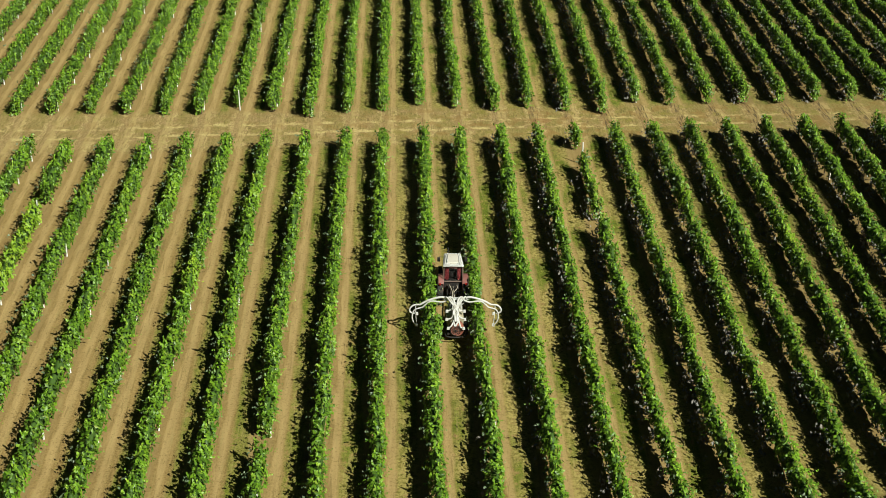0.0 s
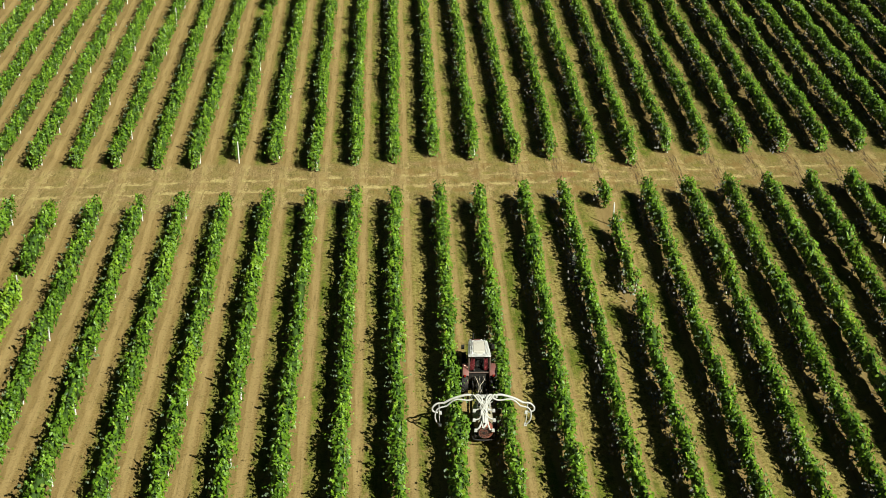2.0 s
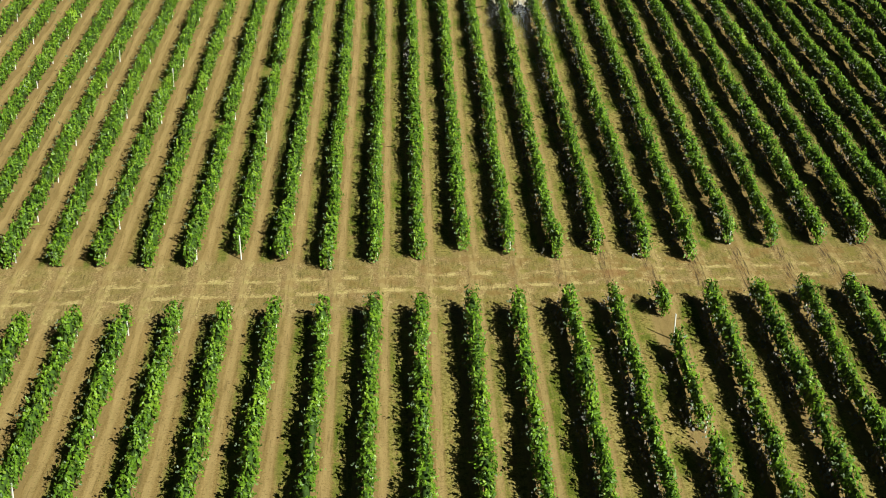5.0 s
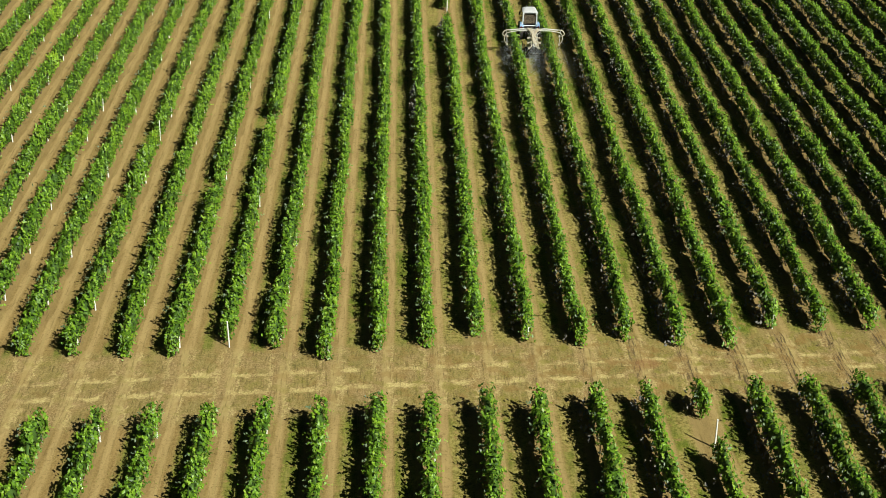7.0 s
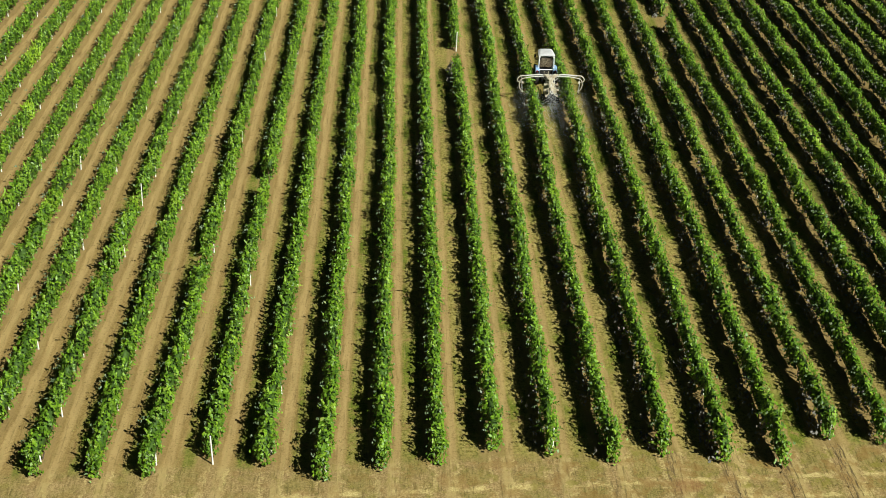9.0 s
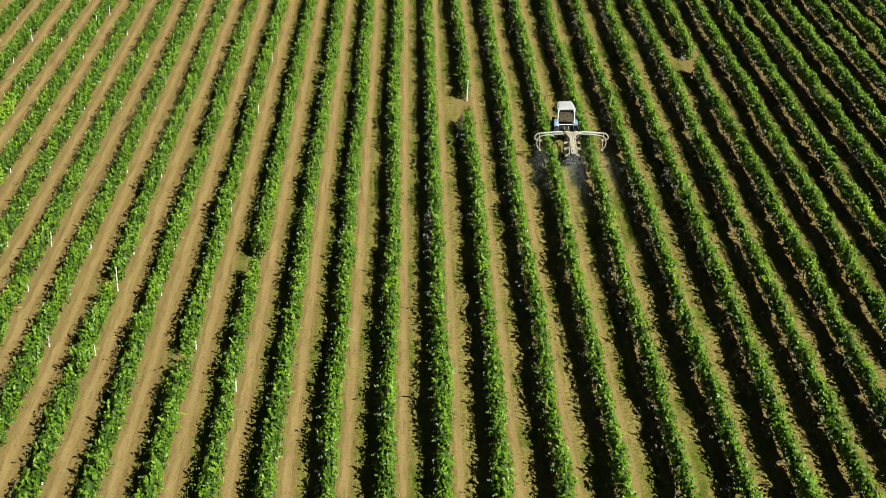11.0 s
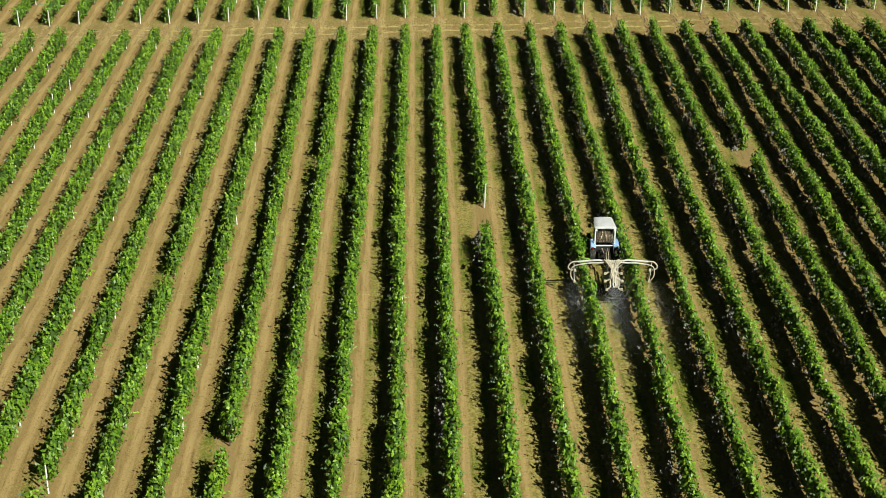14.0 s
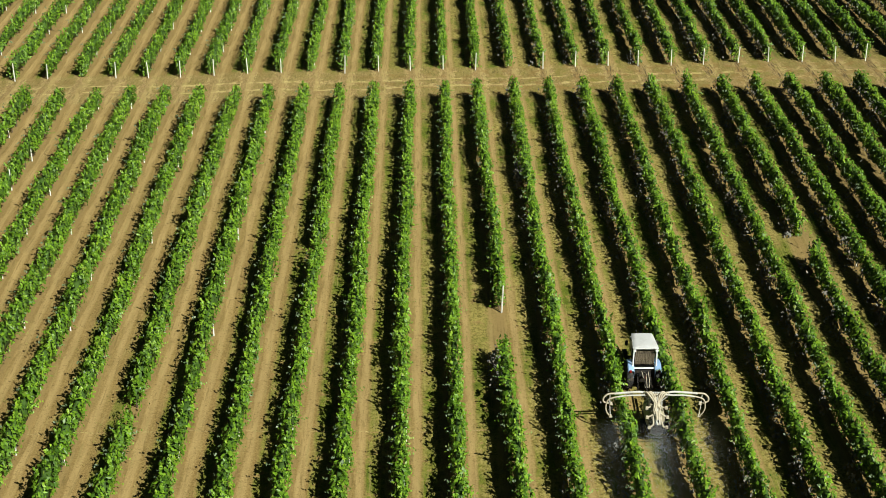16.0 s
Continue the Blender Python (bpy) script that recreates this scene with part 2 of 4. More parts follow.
    # orange and brown blotches, some torn open, thicker towards the east
    blotch = grain(t, at, 0.75, 5.0, 0.7)
    thick = calc(t, "MULTIPLY_ADD", span(t, east, -16.0, 14.0), 0.35, 0.25)
    head = mix(t, calc(t, "MULTIPLY", span(t, blotch, 0.50, 0.60), thick), head, (0.210, 0.120, 0.034))
    head = mix(t, calc(t, "MULTIPLY", calc(t, "SUBTRACT", 1.0, span(t, blotch, 0.37, 0.46)), thick), head, (0.170, 0.150, 0.020))
    head = mix(t, calc(t, "MULTIPLY", east_dark, 0.15), head, (0.105, 0.080, 0.028))
    torn = calc(t, "MULTIPLY", calc(t, "SUBTRACT", 1.0, span(t, furrow, 0.40, 0.52)), calc(t, "MULTIPLY", rut(0.25, 0.40), span(t, east, 2.0, 18.0)))
    head = mix(t, calc(t, "MULTIPLY", torn, 0.9), head, (0.078, 0.054, 0.025))
    # a patch of reddened weeds on the headland
    spot = add(t, "ShaderNodeVectorMath", i0=at, i1=(12.45, 109.6, 0.0))
    spot.operation = "DISTANCE"
    red_weed = calc(t, "SUBTRACT", 1.0, span(t, calc(t, "ADD", spot.outputs["Value"], ragged), 0.4, 0.9))
    head = mix(t, calc(t, "MULTIPLY", red_weed, calc(t, "MULTIPLY", speck, 0.9)), head, (0.241, 0.105, 0.039))
    is_road = calc(t, "MULTIPLY", span(t, rv, -0.04, 0.12), calc(t, "SUBTRACT", 1.0, span(t, rv, 0.97, 1.12)))
    colour = mix(t, is_road, field, head)
    t.links.new(colour, p.inputs["Base Color"])
    p.inputs["Roughness"].default_value = 0.95
    p.inputs["Specular IOR Level"].default_value = 0.15
    relief(t, p, calc(t, "ADD", n_fine, calc(t, "MULTIPLY", n_mid, 0.6)), 0.8, 0.06)
    return m


LEAF = leaf_material("vine_leaf", [(0.033, 0.076, 0.006), (0.082, 0.166, 0.010), (0.150, 0.276, 0.014), (0.250, 0.380, 0.024), (0.36, 0.37, 0.03)], 0.08)
PALE_LEAF = leaf_material("pale_leaf_underside", [(0.085, 0.130, 0.060), (0.12, 0.165, 0.080), (0.16, 0.20, 0.105)], 0.12)
# filler hull, its dark green standing in for shade between the leaves
INNER = plain("hedge_shade_filler", (0.050, 0.108, 0.008), 0.7, vary=0.8, scale=5.0, dirt=(0.023, 0.048, 0.005), dirty=0.9, bump=1.0)
# dry leaves, with the grey of sky light on shaded leaves put into the colour
SKYLIT_DRY = plain("skylit_dry_leaf", (0.20, 0.190, 0.165), 0.85, vary=0.5, scale=0.8, dirt=(0.30, 0.215, 0.15), dirty=0.55)
SOIL = ground_material()
POST = plain("white_post", (0.72, 0.70, 0.64), 0.8, vary=0.12, scale=3, dirty=0.35)
BARK = plain("vine_bark", (0.11, 0.075, 0.05), 0.9, vary=0.5, scale=5, dirty=0.2, bump=0.6)


# ---- building ----
def empty(name, at=(0, 0, 0)):
    ob = new(name)
    ob.location = at
    return ob


def arrays(name, verts, faces, mat, parent=None, label=""):
    """A mesh object from numpy arrays of vertices and of triangles or quads."""
    me = bpy.data.meshes.new(name)
    n = faces.shape[1]
    me.vertices.add(len(verts))
    me.vertices.foreach_set("co", np.ascontiguousarray(verts, np.float32).ravel())
    me.loops.add(faces.size)
    me.loops.foreach_set("vertex_index", np.ascontiguousarray(faces, np.int32).ravel())
    me.polygons.add(len(faces))
    me.polygons.foreach_set("loop_start", np.arange(0, faces.size, n, dtype=np.int32))
    me.update(calc_edges=True)
    me.materials.append(mat)
    ob = new(name, me)
    ob.parent = parent
    if label:
        ob["label"] = label
    return ob


def part(name, bm, mat, parent=None, label="", smooth=True):
    me = bpy.data.meshes.new(name)
    bm.normal_update()
    bm.to_mesh(me)
    bm.free()
    me.materials.append(mat)
    if smooth:
        me.polygons.foreach_set("use_smooth", [True] * len(me.polygons))
        me.set_sharp_from_angle(angle=radians(40))
    ob = new(name, me)
    ob.parent = parent
    if label:
        ob["label"] = label
    return ob


# ---- ground ----
def build_ground():
    xs = np.unique(np.concatenate([[-2600, -1200, -500, -200, -110, -64.2], np.arange(-64, 65.1, 1.0), [65.3, 120, 220, 520, 1200, 2600]]))
    ys = np.unique(np.concatenate([[-2500, -1200, -500, -150, -60, -24.2], np.arange(-24, 291, 1.0), [291.2, 360, 500, 900, 1600, 2800]]))
    gx, gy = np.meshgrid(xs, ys)
    rng = np.random.default_rng(3)
    lump = np.zeros_like(gx)
    for wave, size in ((14, 0.10), (5, 0.05), (2.2, 0.03)):
        for _ in range(5):
            a, f = rng.uniform(0, 6.3, 2)
            lump += size / 3 * np.sin((gx * math.cos(a) + gy * math.sin(a)) * 6.28 / wave + f)
    k = row_index(gx, gy)
    off = (np.mod(k + 0.5, 1) - 0.5) * 3
    lump += 0.09 * np.exp(-(off / 0.3) ** 2)
    fade = ((gx >= -64) & (gx < 65.2) & (gy >= -24) & (gy < 291.1)).astype(float)
    k = np.where(fade > 0, k, 0.5)
    verts = np.stack([gx, gy, lump * fade - 0.05], -1).reshape(-1, 3)
    r, c = gx.shape
    i = np.arange(r * c).reshape(r, c)
    faces = np.stack([i[:-1, :-1], i[:-1, 1:], i[1:, 1:], i[1:, :-1]], -1).reshape(-1, 4)
    ob = arrays("ground", verts, faces, SOIL)
    v1 = (gy - edge_a(gx)) / (edge_b(gx) - edge_a(gx))
    v2 = (gy - edge_b_far(gx)) / (edge_c(gx) - edge_b_far(gx))
    v = np.where(gy < 165, np.clip(v1, -9, 5), np.clip(v2, -5, 9))
    uv = ob.data.uv_layers.new(name="plan")
    data = np.stack([k, v], -1).reshape(-1, 2)[faces.ravel()]
    uv.data.foreach_set("uv", data.astype(np.float32).ravel())
    ob.data.polygons.foreach_set("use_smooth", [True] * len(faces))
    return tagged(ob, "dry tan vineyard soil with grass strips and wheel tracks", "ground", kind="structure")


build_ground()


# ---- vine rows ----
def leaves(rng, at, normal, size, slim=0.21, broad=0.36):
    """Folded four-cornered leaves at places, facing along normals."""
    n = len(at)
    normal = normal / np.linalg.norm(normal, axis=1, keepdims=True)
    side = np.cross(normal, rng.normal(0, 0.55, (n, 3)) + [0.0, 0.0, 1.0])
    side /= np.linalg.norm(side, axis=1, keepdims=True)
    along = np.cross(normal, side)
    s = size[:, None]
    wide = s * rng.uniform(slim, broad, (n, 1))
    drop = normal * s * rng.uniform(0.04, 0.22, (n, 1))
    v = np.stack([at - along * s * 0.5, at + side * wide - drop, at + along * s * 0.5 - drop * 0.6, at - side * wide - drop], 1)
    base = np.arange(n)[:, None] * 4
    f = np.concatenate([base + [0, 1, 2], base + [0, 2, 3]], 1).reshape(-1, 3)
    return v.reshape(-1, 3), f


def knots(rng, y, step, lo, hi):
    """A smooth random value along y."""
    g = np.arange(y.min() - step * 2, y.max() + step * 3, step)
    return np.interp(y, g, rng.uniform(lo, hi, len(g)))


def in_view(k, y):
    """Whether row k at y lies in the stretch of field that is built."""
    x = row_x(k, y)
    return (x > np.interp(y, (58, 141, 244), (-21.8, -41.8, -47.0))) & (x < np.interp(y, (58, 141, 170, 244), (28.6, 52.8, 51.0, 48.6)))


def shoot_leaves(rng, root, tip, count, lo, hi, droop, taper, jitter):
    """Places, sizes and steps of leaves strung along shoots that run from root to tip and sag by droop."""
    m = len(root)
    u = np.clip((np.arange(count) + 0.5) / count + rng.normal(0, 0.04, (m, count)), 0, 1)
    at = root[:, None] + (tip - root)[:, None] * u[..., None] + rng.normal(0, jitter, (m, count, 3))
    at[..., 2] -= droop * u * u
    size = rng.uniform(lo, hi, (m, count)) * (1 - taper * u ** 1.5)
    return at.reshape(-1, 3), size.ravel(), u.ravel()


def build_row(block, k, y0, y1, group):
    rng = np.random.default_rng(1000 + k * 7 + ord(block) * 131)
    xm = float(row_x(k, (y0 + y1) / 2))
    row = empty("vine_row", (xm, y0, 0))
    length = y1 - y0
    east = min(max((k - 5.0) / 4.5, 0), 1)
    # how the hedge swells, thins and lifts along the row
    g = np.arange(y0 - 0.2, y1 + 0.3, 0.1)
    vine = 0.5 + 0.5 * np.cos((g - y0 - 0.5) * 2 * math.pi / 1.25)
    g_keep = knots(rng, g, 1.25, 0.8, 1.05) * np.clip(knots(rng, g, 3.0, 0.6, 2.2), 0, 1)
    for b, gk, lo, hi, share in GAPS:
        if b == block and gk == k:
            g_keep = np.where((g > lo) & (g < hi), np.minimum(share, g_keep), g_keep)
    g_vig = (1.0 + 0.17 * min(max((k - 4) / 7, 0), 1)) * knots(rng, g, 1.25, 0.80, 1.14) * knots(rng, g, 6.0, 0.9, 1.08) * (0.97 + 0.05 * vine)
    g_half = (0.42 - 0.08 * east + 0.07 * min(max((2.0 - k) / 6.0, 0), 1)) * g_vig * knots(rng, g, 0.42, 0.60, 1.40)
    g_top = (1.92 - 0.09 * east) * (0.4 + 0.6 * g_vig) * knots(rng, g, 0.45, 0.88, 1.09)
    bare = np.clip(knots(rng, g, 0.9, -1.5, 0.40 + 0.08 * east) * 3, 0, 1) * (0.25 + 0.55 * east)
    g_low = knots(rng, g, 1.25, 0.08 - 0.05 * east, 0.45 - 0.20 * east) + bare * 0.72
    g_mid = row_x(k, g) - xm + knots(rng, g, 15, -0.07, 0.07) + knots(rng, g, 1.5, -0.09, 0.09)
    g_lean = knots(rng, g, 9.0, -0.07, 0.07)
    on = lambda values, y: np.interp(y, g, values)
    seen = lambda y: in_view(k, y)

    def stations(per_metre):
        y = y0 + (np.arange(int(per_metre * length)) + rng.uniform(0, 1, int(per_metre * length))) / per_metre
        y = y[seen(y)]
        return y[rng.uniform(size=len(y)) < on(g_keep, y)]

    def frame_of(y, x, z):
        return np.stack([x + on(g_mid, y) + on(g_lean, y) * z, y - y0, z], -1)

    # neighbouring shoots share a tone and a tilt
    n_clump = int(length / 0.28) + 3
    clump_tone, clump_tilt = rng.uniform(0, 0.62, (n_clump, 3)), rng.normal(0, 0.42, (n_clump, 3, 3))
    clump = lambda y, x: (((y - y0) / 0.28 + 0.5 * np.sin(x * 9)).astype(int).clip(0, n_clump - 1), np.digitize(x, (-0.3, 0.3)))

    places, facings, sizes, tones = [], [], [], []

    def take(at, facing, size, tone):
        at[:, 2] = np.maximum(at[:, 2], 0.06)
        places.append(at), facings.append(facing), sizes.append(size), tones.append(tone)

    thin = 0.75 if block == "C" else 1.0
    # upright shoots that make up the hedge
    y = stations(11.8 * thin)
    m, c = len(y), 7
    h, tp, lw = on(g_half, y), on(g_top, y), on(g_low, y)
    x = rng.uniform(-0.85, 0.85, m)
    z1 = tp * (1 - np.where(x < 0, 0.50, 0.22) * x * x) * rng.uniform(0.93, 1.03, m)
    z0 = np.maximum(lw, rng.uniform(0.15, 0.6, m) * z1)
    root = frame_of(y, x * h, z0)
    tip = frame_of(y, x * h * 1.1 + rng.normal(0, 0.07, m), z1)
    tip[:, 1] += rng.normal(0, 0.13, m)
    at, size, u = shoot_leaves(rng, root, tip, c, 0.20, 0.31, 0.0, 0.25, 0.030)
    face = np.repeat(np.stack([x * 0.8, np.full(m, -0.2), np.full(m, 0.7)], -1) + clump_tilt[clump(y, x)] + rng.normal(0, 0.25, (m, 3)), c, 0) + rng.normal(0, 0.18, (m * c, 3))
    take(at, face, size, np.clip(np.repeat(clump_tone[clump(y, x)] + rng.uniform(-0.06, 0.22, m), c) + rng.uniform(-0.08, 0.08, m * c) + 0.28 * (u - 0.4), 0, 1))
    # side shoots that arch out over the alleys
    for way, per in ((-1, 4.6), (1, 3.8)):
        y = stations(per * thin)
        m, c = len(y), 5
        h, tp, lw = on(g_half, y), on(g_top, y), on(g_low, y)
        z = np.maximum(lw + 0.08, rng.uniform(0.30, 0.84 if way > 0 else 0.72, m) * tp)
        root = frame_of(y, way * h * 0.55, z)
        reach = rng.uniform(0.18, 0.42, m) * np.where(rng.uniform(size=m) < 0.16, 1.7, 1)
        tip = root + np.stack([way * reach, rng.normal(0, 0.16, m), reach * rng.uniform(-0.2, 0.75, m)], -1)
        at, size, u = shoot_leaves(rng, root, tip, c, 0.14, 0.24, 0.10, 0.35, 0.03)
        face = np.repeat(np.stack([way * np.full(m, 0.5), rng.normal(-0.2, 0.3, m), np.full(m, 0.75)], -1) + rng.normal(0, 0.35, (m, 3)), c, 0) + rng.normal(0, 0.18, (m * c, 3))
        take(at, face, size, np.clip(np.repeat(rng.uniform(0, 0.75, m), c) + rng.uniform(-0.14, 0.14, m * c) + 0.15 * u, 0, 1))
    # long shoots that stand up over the hedge
    y = stations(1.8 * thin)
    m, c = len(y), 9
    h, tp = on(g_half, y), on(g_top, y)
    x = rng.uniform(-0.7, 0.6, m)
    root = frame_of(y, x * h, tp * 0.86)
    rise = rng.uniform(0.18, 0.46, m)
    tip = root + np.stack([rise * rng.normal(-0.05, 0.30, m), rise * rng.normal(0, 0.30, m), rise], -1)
    at, size, u = shoot_leaves(rng, root, tip, c, 0.18, 0.27, 0.05, 0.40, 0.012)
    take(at, rng.normal(0, 0.35, (m * c, 3)) + [0.45, -0.5, 0.45], size, np.clip(np.repeat(rng.uniform(0.2, 0.8, m), c) + 0.2 * u, 0, 1))
    # single leaves that close the skin of the hedge
    y = stations(32 * thin)
    m = len(y)
    h, tp, lw = on(g_half, y), on(g_top, y), on(g_low, y)
    a = rng.uniform(-0.22 * math.pi, 1.22 * math.pi, m)
    r = 0.97 - np.abs(rng.normal(0, 0.10, m))
    ca, sa = np.cos(a), np.sin(a)
    at = frame_of(y, np.sign(ca) * np.abs(ca) ** 0.7 * h * r, (tp + lw) / 2 + np.sign(sa) * np.abs(sa) ** 0.8 * (tp - lw) / 2 * r)
    take(at, np.stack([ca, np.full(m, -0.15), sa * 0.6 + 0.5], -1) + rng.normal(0, 0.3, (m, 3)), rng.uniform(0.22, 0.34, m), np.clip(clump_tone[clump(y, ca)] + rng.uniform(-0.12, 0.12, m), 0, 1))
    # leaves that close the ends of the row and of its gaps
    ends = [(y0, -1), (y1, 1)]
    for b, gk, lo, hi, share in GAPS:
        if b == block and gk == k and share < 0.3:
            ends += [(lo - 0.3, 1), (hi + 0.3, -1)]
    for e, way in ends:
        if seen(e):
            w = 110
            y = e - way * (0.22 - np.abs(rng.normal(0, 0.16, w)))
            at = frame_of(y, rng.normal(0, 0.19, w), rng.uniform(0.15, 1.68, w))
            take(at, rng.normal(0, 0.4, (w, 3)) + [0.2, way * 0.8, 0.5], rng.uniform(0.15, 0.26, w), rng.uniform(0.05, 0.8, w))
    # the unseen outer stretches of the field, with fewer and larger leaves
    y = rng.uniform(y0, y1, int(7 * length))
    y = y[~seen(y)]
    m = len(y)
    a = rng.uniform(-0.2 * math.pi, 1.2 * math.pi, m)
    take(frame_of(y, np.cos(a) * 0.36, 1.05 + np.sin(a) * 0.85), np.stack([np.cos(a), np.zeros(m), np.sin(a) * 0.6 + 0.5], -1) + rng.normal(0, 0.35, (m, 3)),
         rng.uniform(0.45, 0.85, m), rng.uniform(0, 0.9, m))
    n_green = sum(len(p) for p in places)
    # silvery undersides on the shoots that hang out on the shaded side
    y = stations(1.3 * thin)
    m, c = len(y), 3
    root = frame_of(y, -on(g_half, y) * rng.uniform(0.85, 1.15, m), np.maximum(on(g_low, y), on(g_top, y) * rng.uniform(0.5, 0.92, m)))
    tip = root + np.stack([-rng.uniform(0.1, 0.32, m), rng.normal(0, 0.12, m), rng.uniform(-0.05, 0.12, m)], -1)
    at, size, u = shoot_leaves(rng, root, tip, c, 0.14, 0.22, 0.06, 0.3, 0.03)
    take(at, rng.normal(0, 0.4, (m * c, 3)) + [0.1, -0.6, 0.7], size, rng.uniform(0, 1, m * c))
    n_pale = sum(len(p) for p in places) - n_green
    # dry leaves round the feet of the eastern vines, coloured pale for sky light in the shade
    dull = np.clip(knots(rng, g, 0.8, -0.5, 1.2), 0, 1) * east * 0.8
    for b, gk, lo, hi in DRY:
        if b == block and gk == k:
            dull = np.where((g > lo) & (g < hi), np.clip(knots(rng, g, 0.8, 0.0, 1.4), 0, 1), dull)
    y = stations(56)
    y = y[rng.uniform(size=len(y)) < on(dull, y)]
    m = len(y)
    z = rng.uniform(0.05, 1.15, m)
    take(frame_of(y, -0.40 - 0.40 * (1.0 - z) + rng.normal(0, 0.13, m), z), rng.normal(0, 0.45, (m, 3)) + [0.2, -0.7, 0.8], rng.uniform(0.15, 0.31, m), rng.uniform(0, 1, m))
    n_dry = m
    v, f = leaves(rng, np.concatenate(places), np.concatenate(facings), np.concatenate(sizes), 0.22, 0.36)
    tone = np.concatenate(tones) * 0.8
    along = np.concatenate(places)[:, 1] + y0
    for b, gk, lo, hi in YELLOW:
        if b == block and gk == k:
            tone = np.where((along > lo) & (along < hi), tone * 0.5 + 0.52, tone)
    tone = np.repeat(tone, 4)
    # a lumpy inner hull, added to close the hedge and stop sun passing through
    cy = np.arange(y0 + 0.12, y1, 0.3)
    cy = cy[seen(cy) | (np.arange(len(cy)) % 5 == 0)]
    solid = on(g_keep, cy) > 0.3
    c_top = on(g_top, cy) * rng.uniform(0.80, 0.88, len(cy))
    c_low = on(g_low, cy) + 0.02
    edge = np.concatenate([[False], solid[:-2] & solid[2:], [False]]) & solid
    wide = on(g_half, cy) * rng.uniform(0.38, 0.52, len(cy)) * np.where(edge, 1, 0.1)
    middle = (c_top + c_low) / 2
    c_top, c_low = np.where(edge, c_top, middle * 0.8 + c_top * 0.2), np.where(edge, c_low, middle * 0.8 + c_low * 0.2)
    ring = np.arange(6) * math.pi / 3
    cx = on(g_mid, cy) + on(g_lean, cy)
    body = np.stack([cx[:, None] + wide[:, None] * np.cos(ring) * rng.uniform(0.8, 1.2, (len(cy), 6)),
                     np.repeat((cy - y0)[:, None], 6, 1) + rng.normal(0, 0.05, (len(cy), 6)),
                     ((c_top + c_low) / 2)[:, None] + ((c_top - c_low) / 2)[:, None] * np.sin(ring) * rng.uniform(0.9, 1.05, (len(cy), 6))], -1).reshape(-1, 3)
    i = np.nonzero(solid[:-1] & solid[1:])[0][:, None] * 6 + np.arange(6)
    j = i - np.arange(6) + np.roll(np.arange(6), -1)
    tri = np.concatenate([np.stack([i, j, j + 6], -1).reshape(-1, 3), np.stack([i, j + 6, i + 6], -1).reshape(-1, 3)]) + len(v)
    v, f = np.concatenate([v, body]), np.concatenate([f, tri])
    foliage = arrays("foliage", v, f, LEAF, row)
    for other in (INNER, PALE_LEAF, SKYLIT_DRY):
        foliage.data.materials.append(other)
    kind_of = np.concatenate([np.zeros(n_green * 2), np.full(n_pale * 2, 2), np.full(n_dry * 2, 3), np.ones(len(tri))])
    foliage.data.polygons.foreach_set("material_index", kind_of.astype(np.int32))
    tone_attr = foliage.data.attributes.new("leaf_tone", "FLOAT", "POINT")
    tone_attr.data.foreach_set("value", np.concatenate([tone, np.full(len(body), 0.3)]).astype(np.float32))
    tagged(foliage, kind="stuff")
    # trunks
    ty = np.arange(y0 + 0.5, y1, 1.25)
    ty = ty + rng.normal(0, 0.08, len(ty))
    ty = ty[(on(g_keep, ty) > 0.3) & seen(ty)]
    ring = np.array([(math.cos(q), math.sin(q)) for q in (0, 1.257, 2.513, 3.770, 5.027)])
    vs, fs = [], []
    for q in ty:
        x0 = float(row_x(k, q)) - xm
        bend = rng.normal(0, 0.05, (3, 2))
        for j, (h, rad) in enumerate(((-0.05, 0.045), (0.35, 0.034), (0.85, 0.028))):
            c = bend[j] * (j > 0)
            vs.append(np.column_stack([x0 + c[0] + ring[:, 0] * rad, q - y0 + c[1] + ring[:, 1] * rad, np.full(5, h)]))
        b = (len(vs) - 3) * 5
        for j in (0, 5):
            for i in range(5):
                fs.append((b + j + i, b + j + (i + 1) % 5, b + j + 5 + (i + 1) % 5, b + j + 5 + i))
    if vs:
        tagged(arrays("vine_wood", np.concatenate(vs), np.array(fs), BARK, row), kind="stuff")
    look_of_row = "leafy green grapevine row trained on white posts in dry soil"
    if any(b == block and gk == k and share < 0.3 for b, gk, a0, z0, share in GAPS):
        look_of_row = "green grapevine row with a bare gap between its white posts"
    elif k >= 9:
        look_of_row = "tall green grapevine row with dry leaves coloured grey for sky light on its shaded side"
    tagged(row, look_of_row, "vine row", group)
    return row, rng, xm


def post_mesh():
    bm = bmesh.new()
    bmesh.ops.create_cube(bm, size=1)
    for v in bm.verts:
        s = 0.085 if v.co.z < 0 else 0.07
        v.co = Vector((v.co.x * s, v.co.y * s, -0.15 if v.co.z < 0 else 1.72))
    bmesh.ops.bevel(bm, geom=[e for e in bm.edges], offset=0.008, segments=1, affect="EDGES")
    me = bpy.data.meshes.new("post")
    bm.to_mesh(me)
    bm.free()
    me.materials.append(POST)
    return me


POST_MESH = post_mesh()
FIXED_POSTS = {("B", 0): [111.55], ("B", 11): [113.75], ("B", 9): [112.6], ("B", 5): [177.7], ("B", -3): [143.3], ("B", -7): [195.9], ("A", -4): [90.7], ("A", 9): [101.0]}


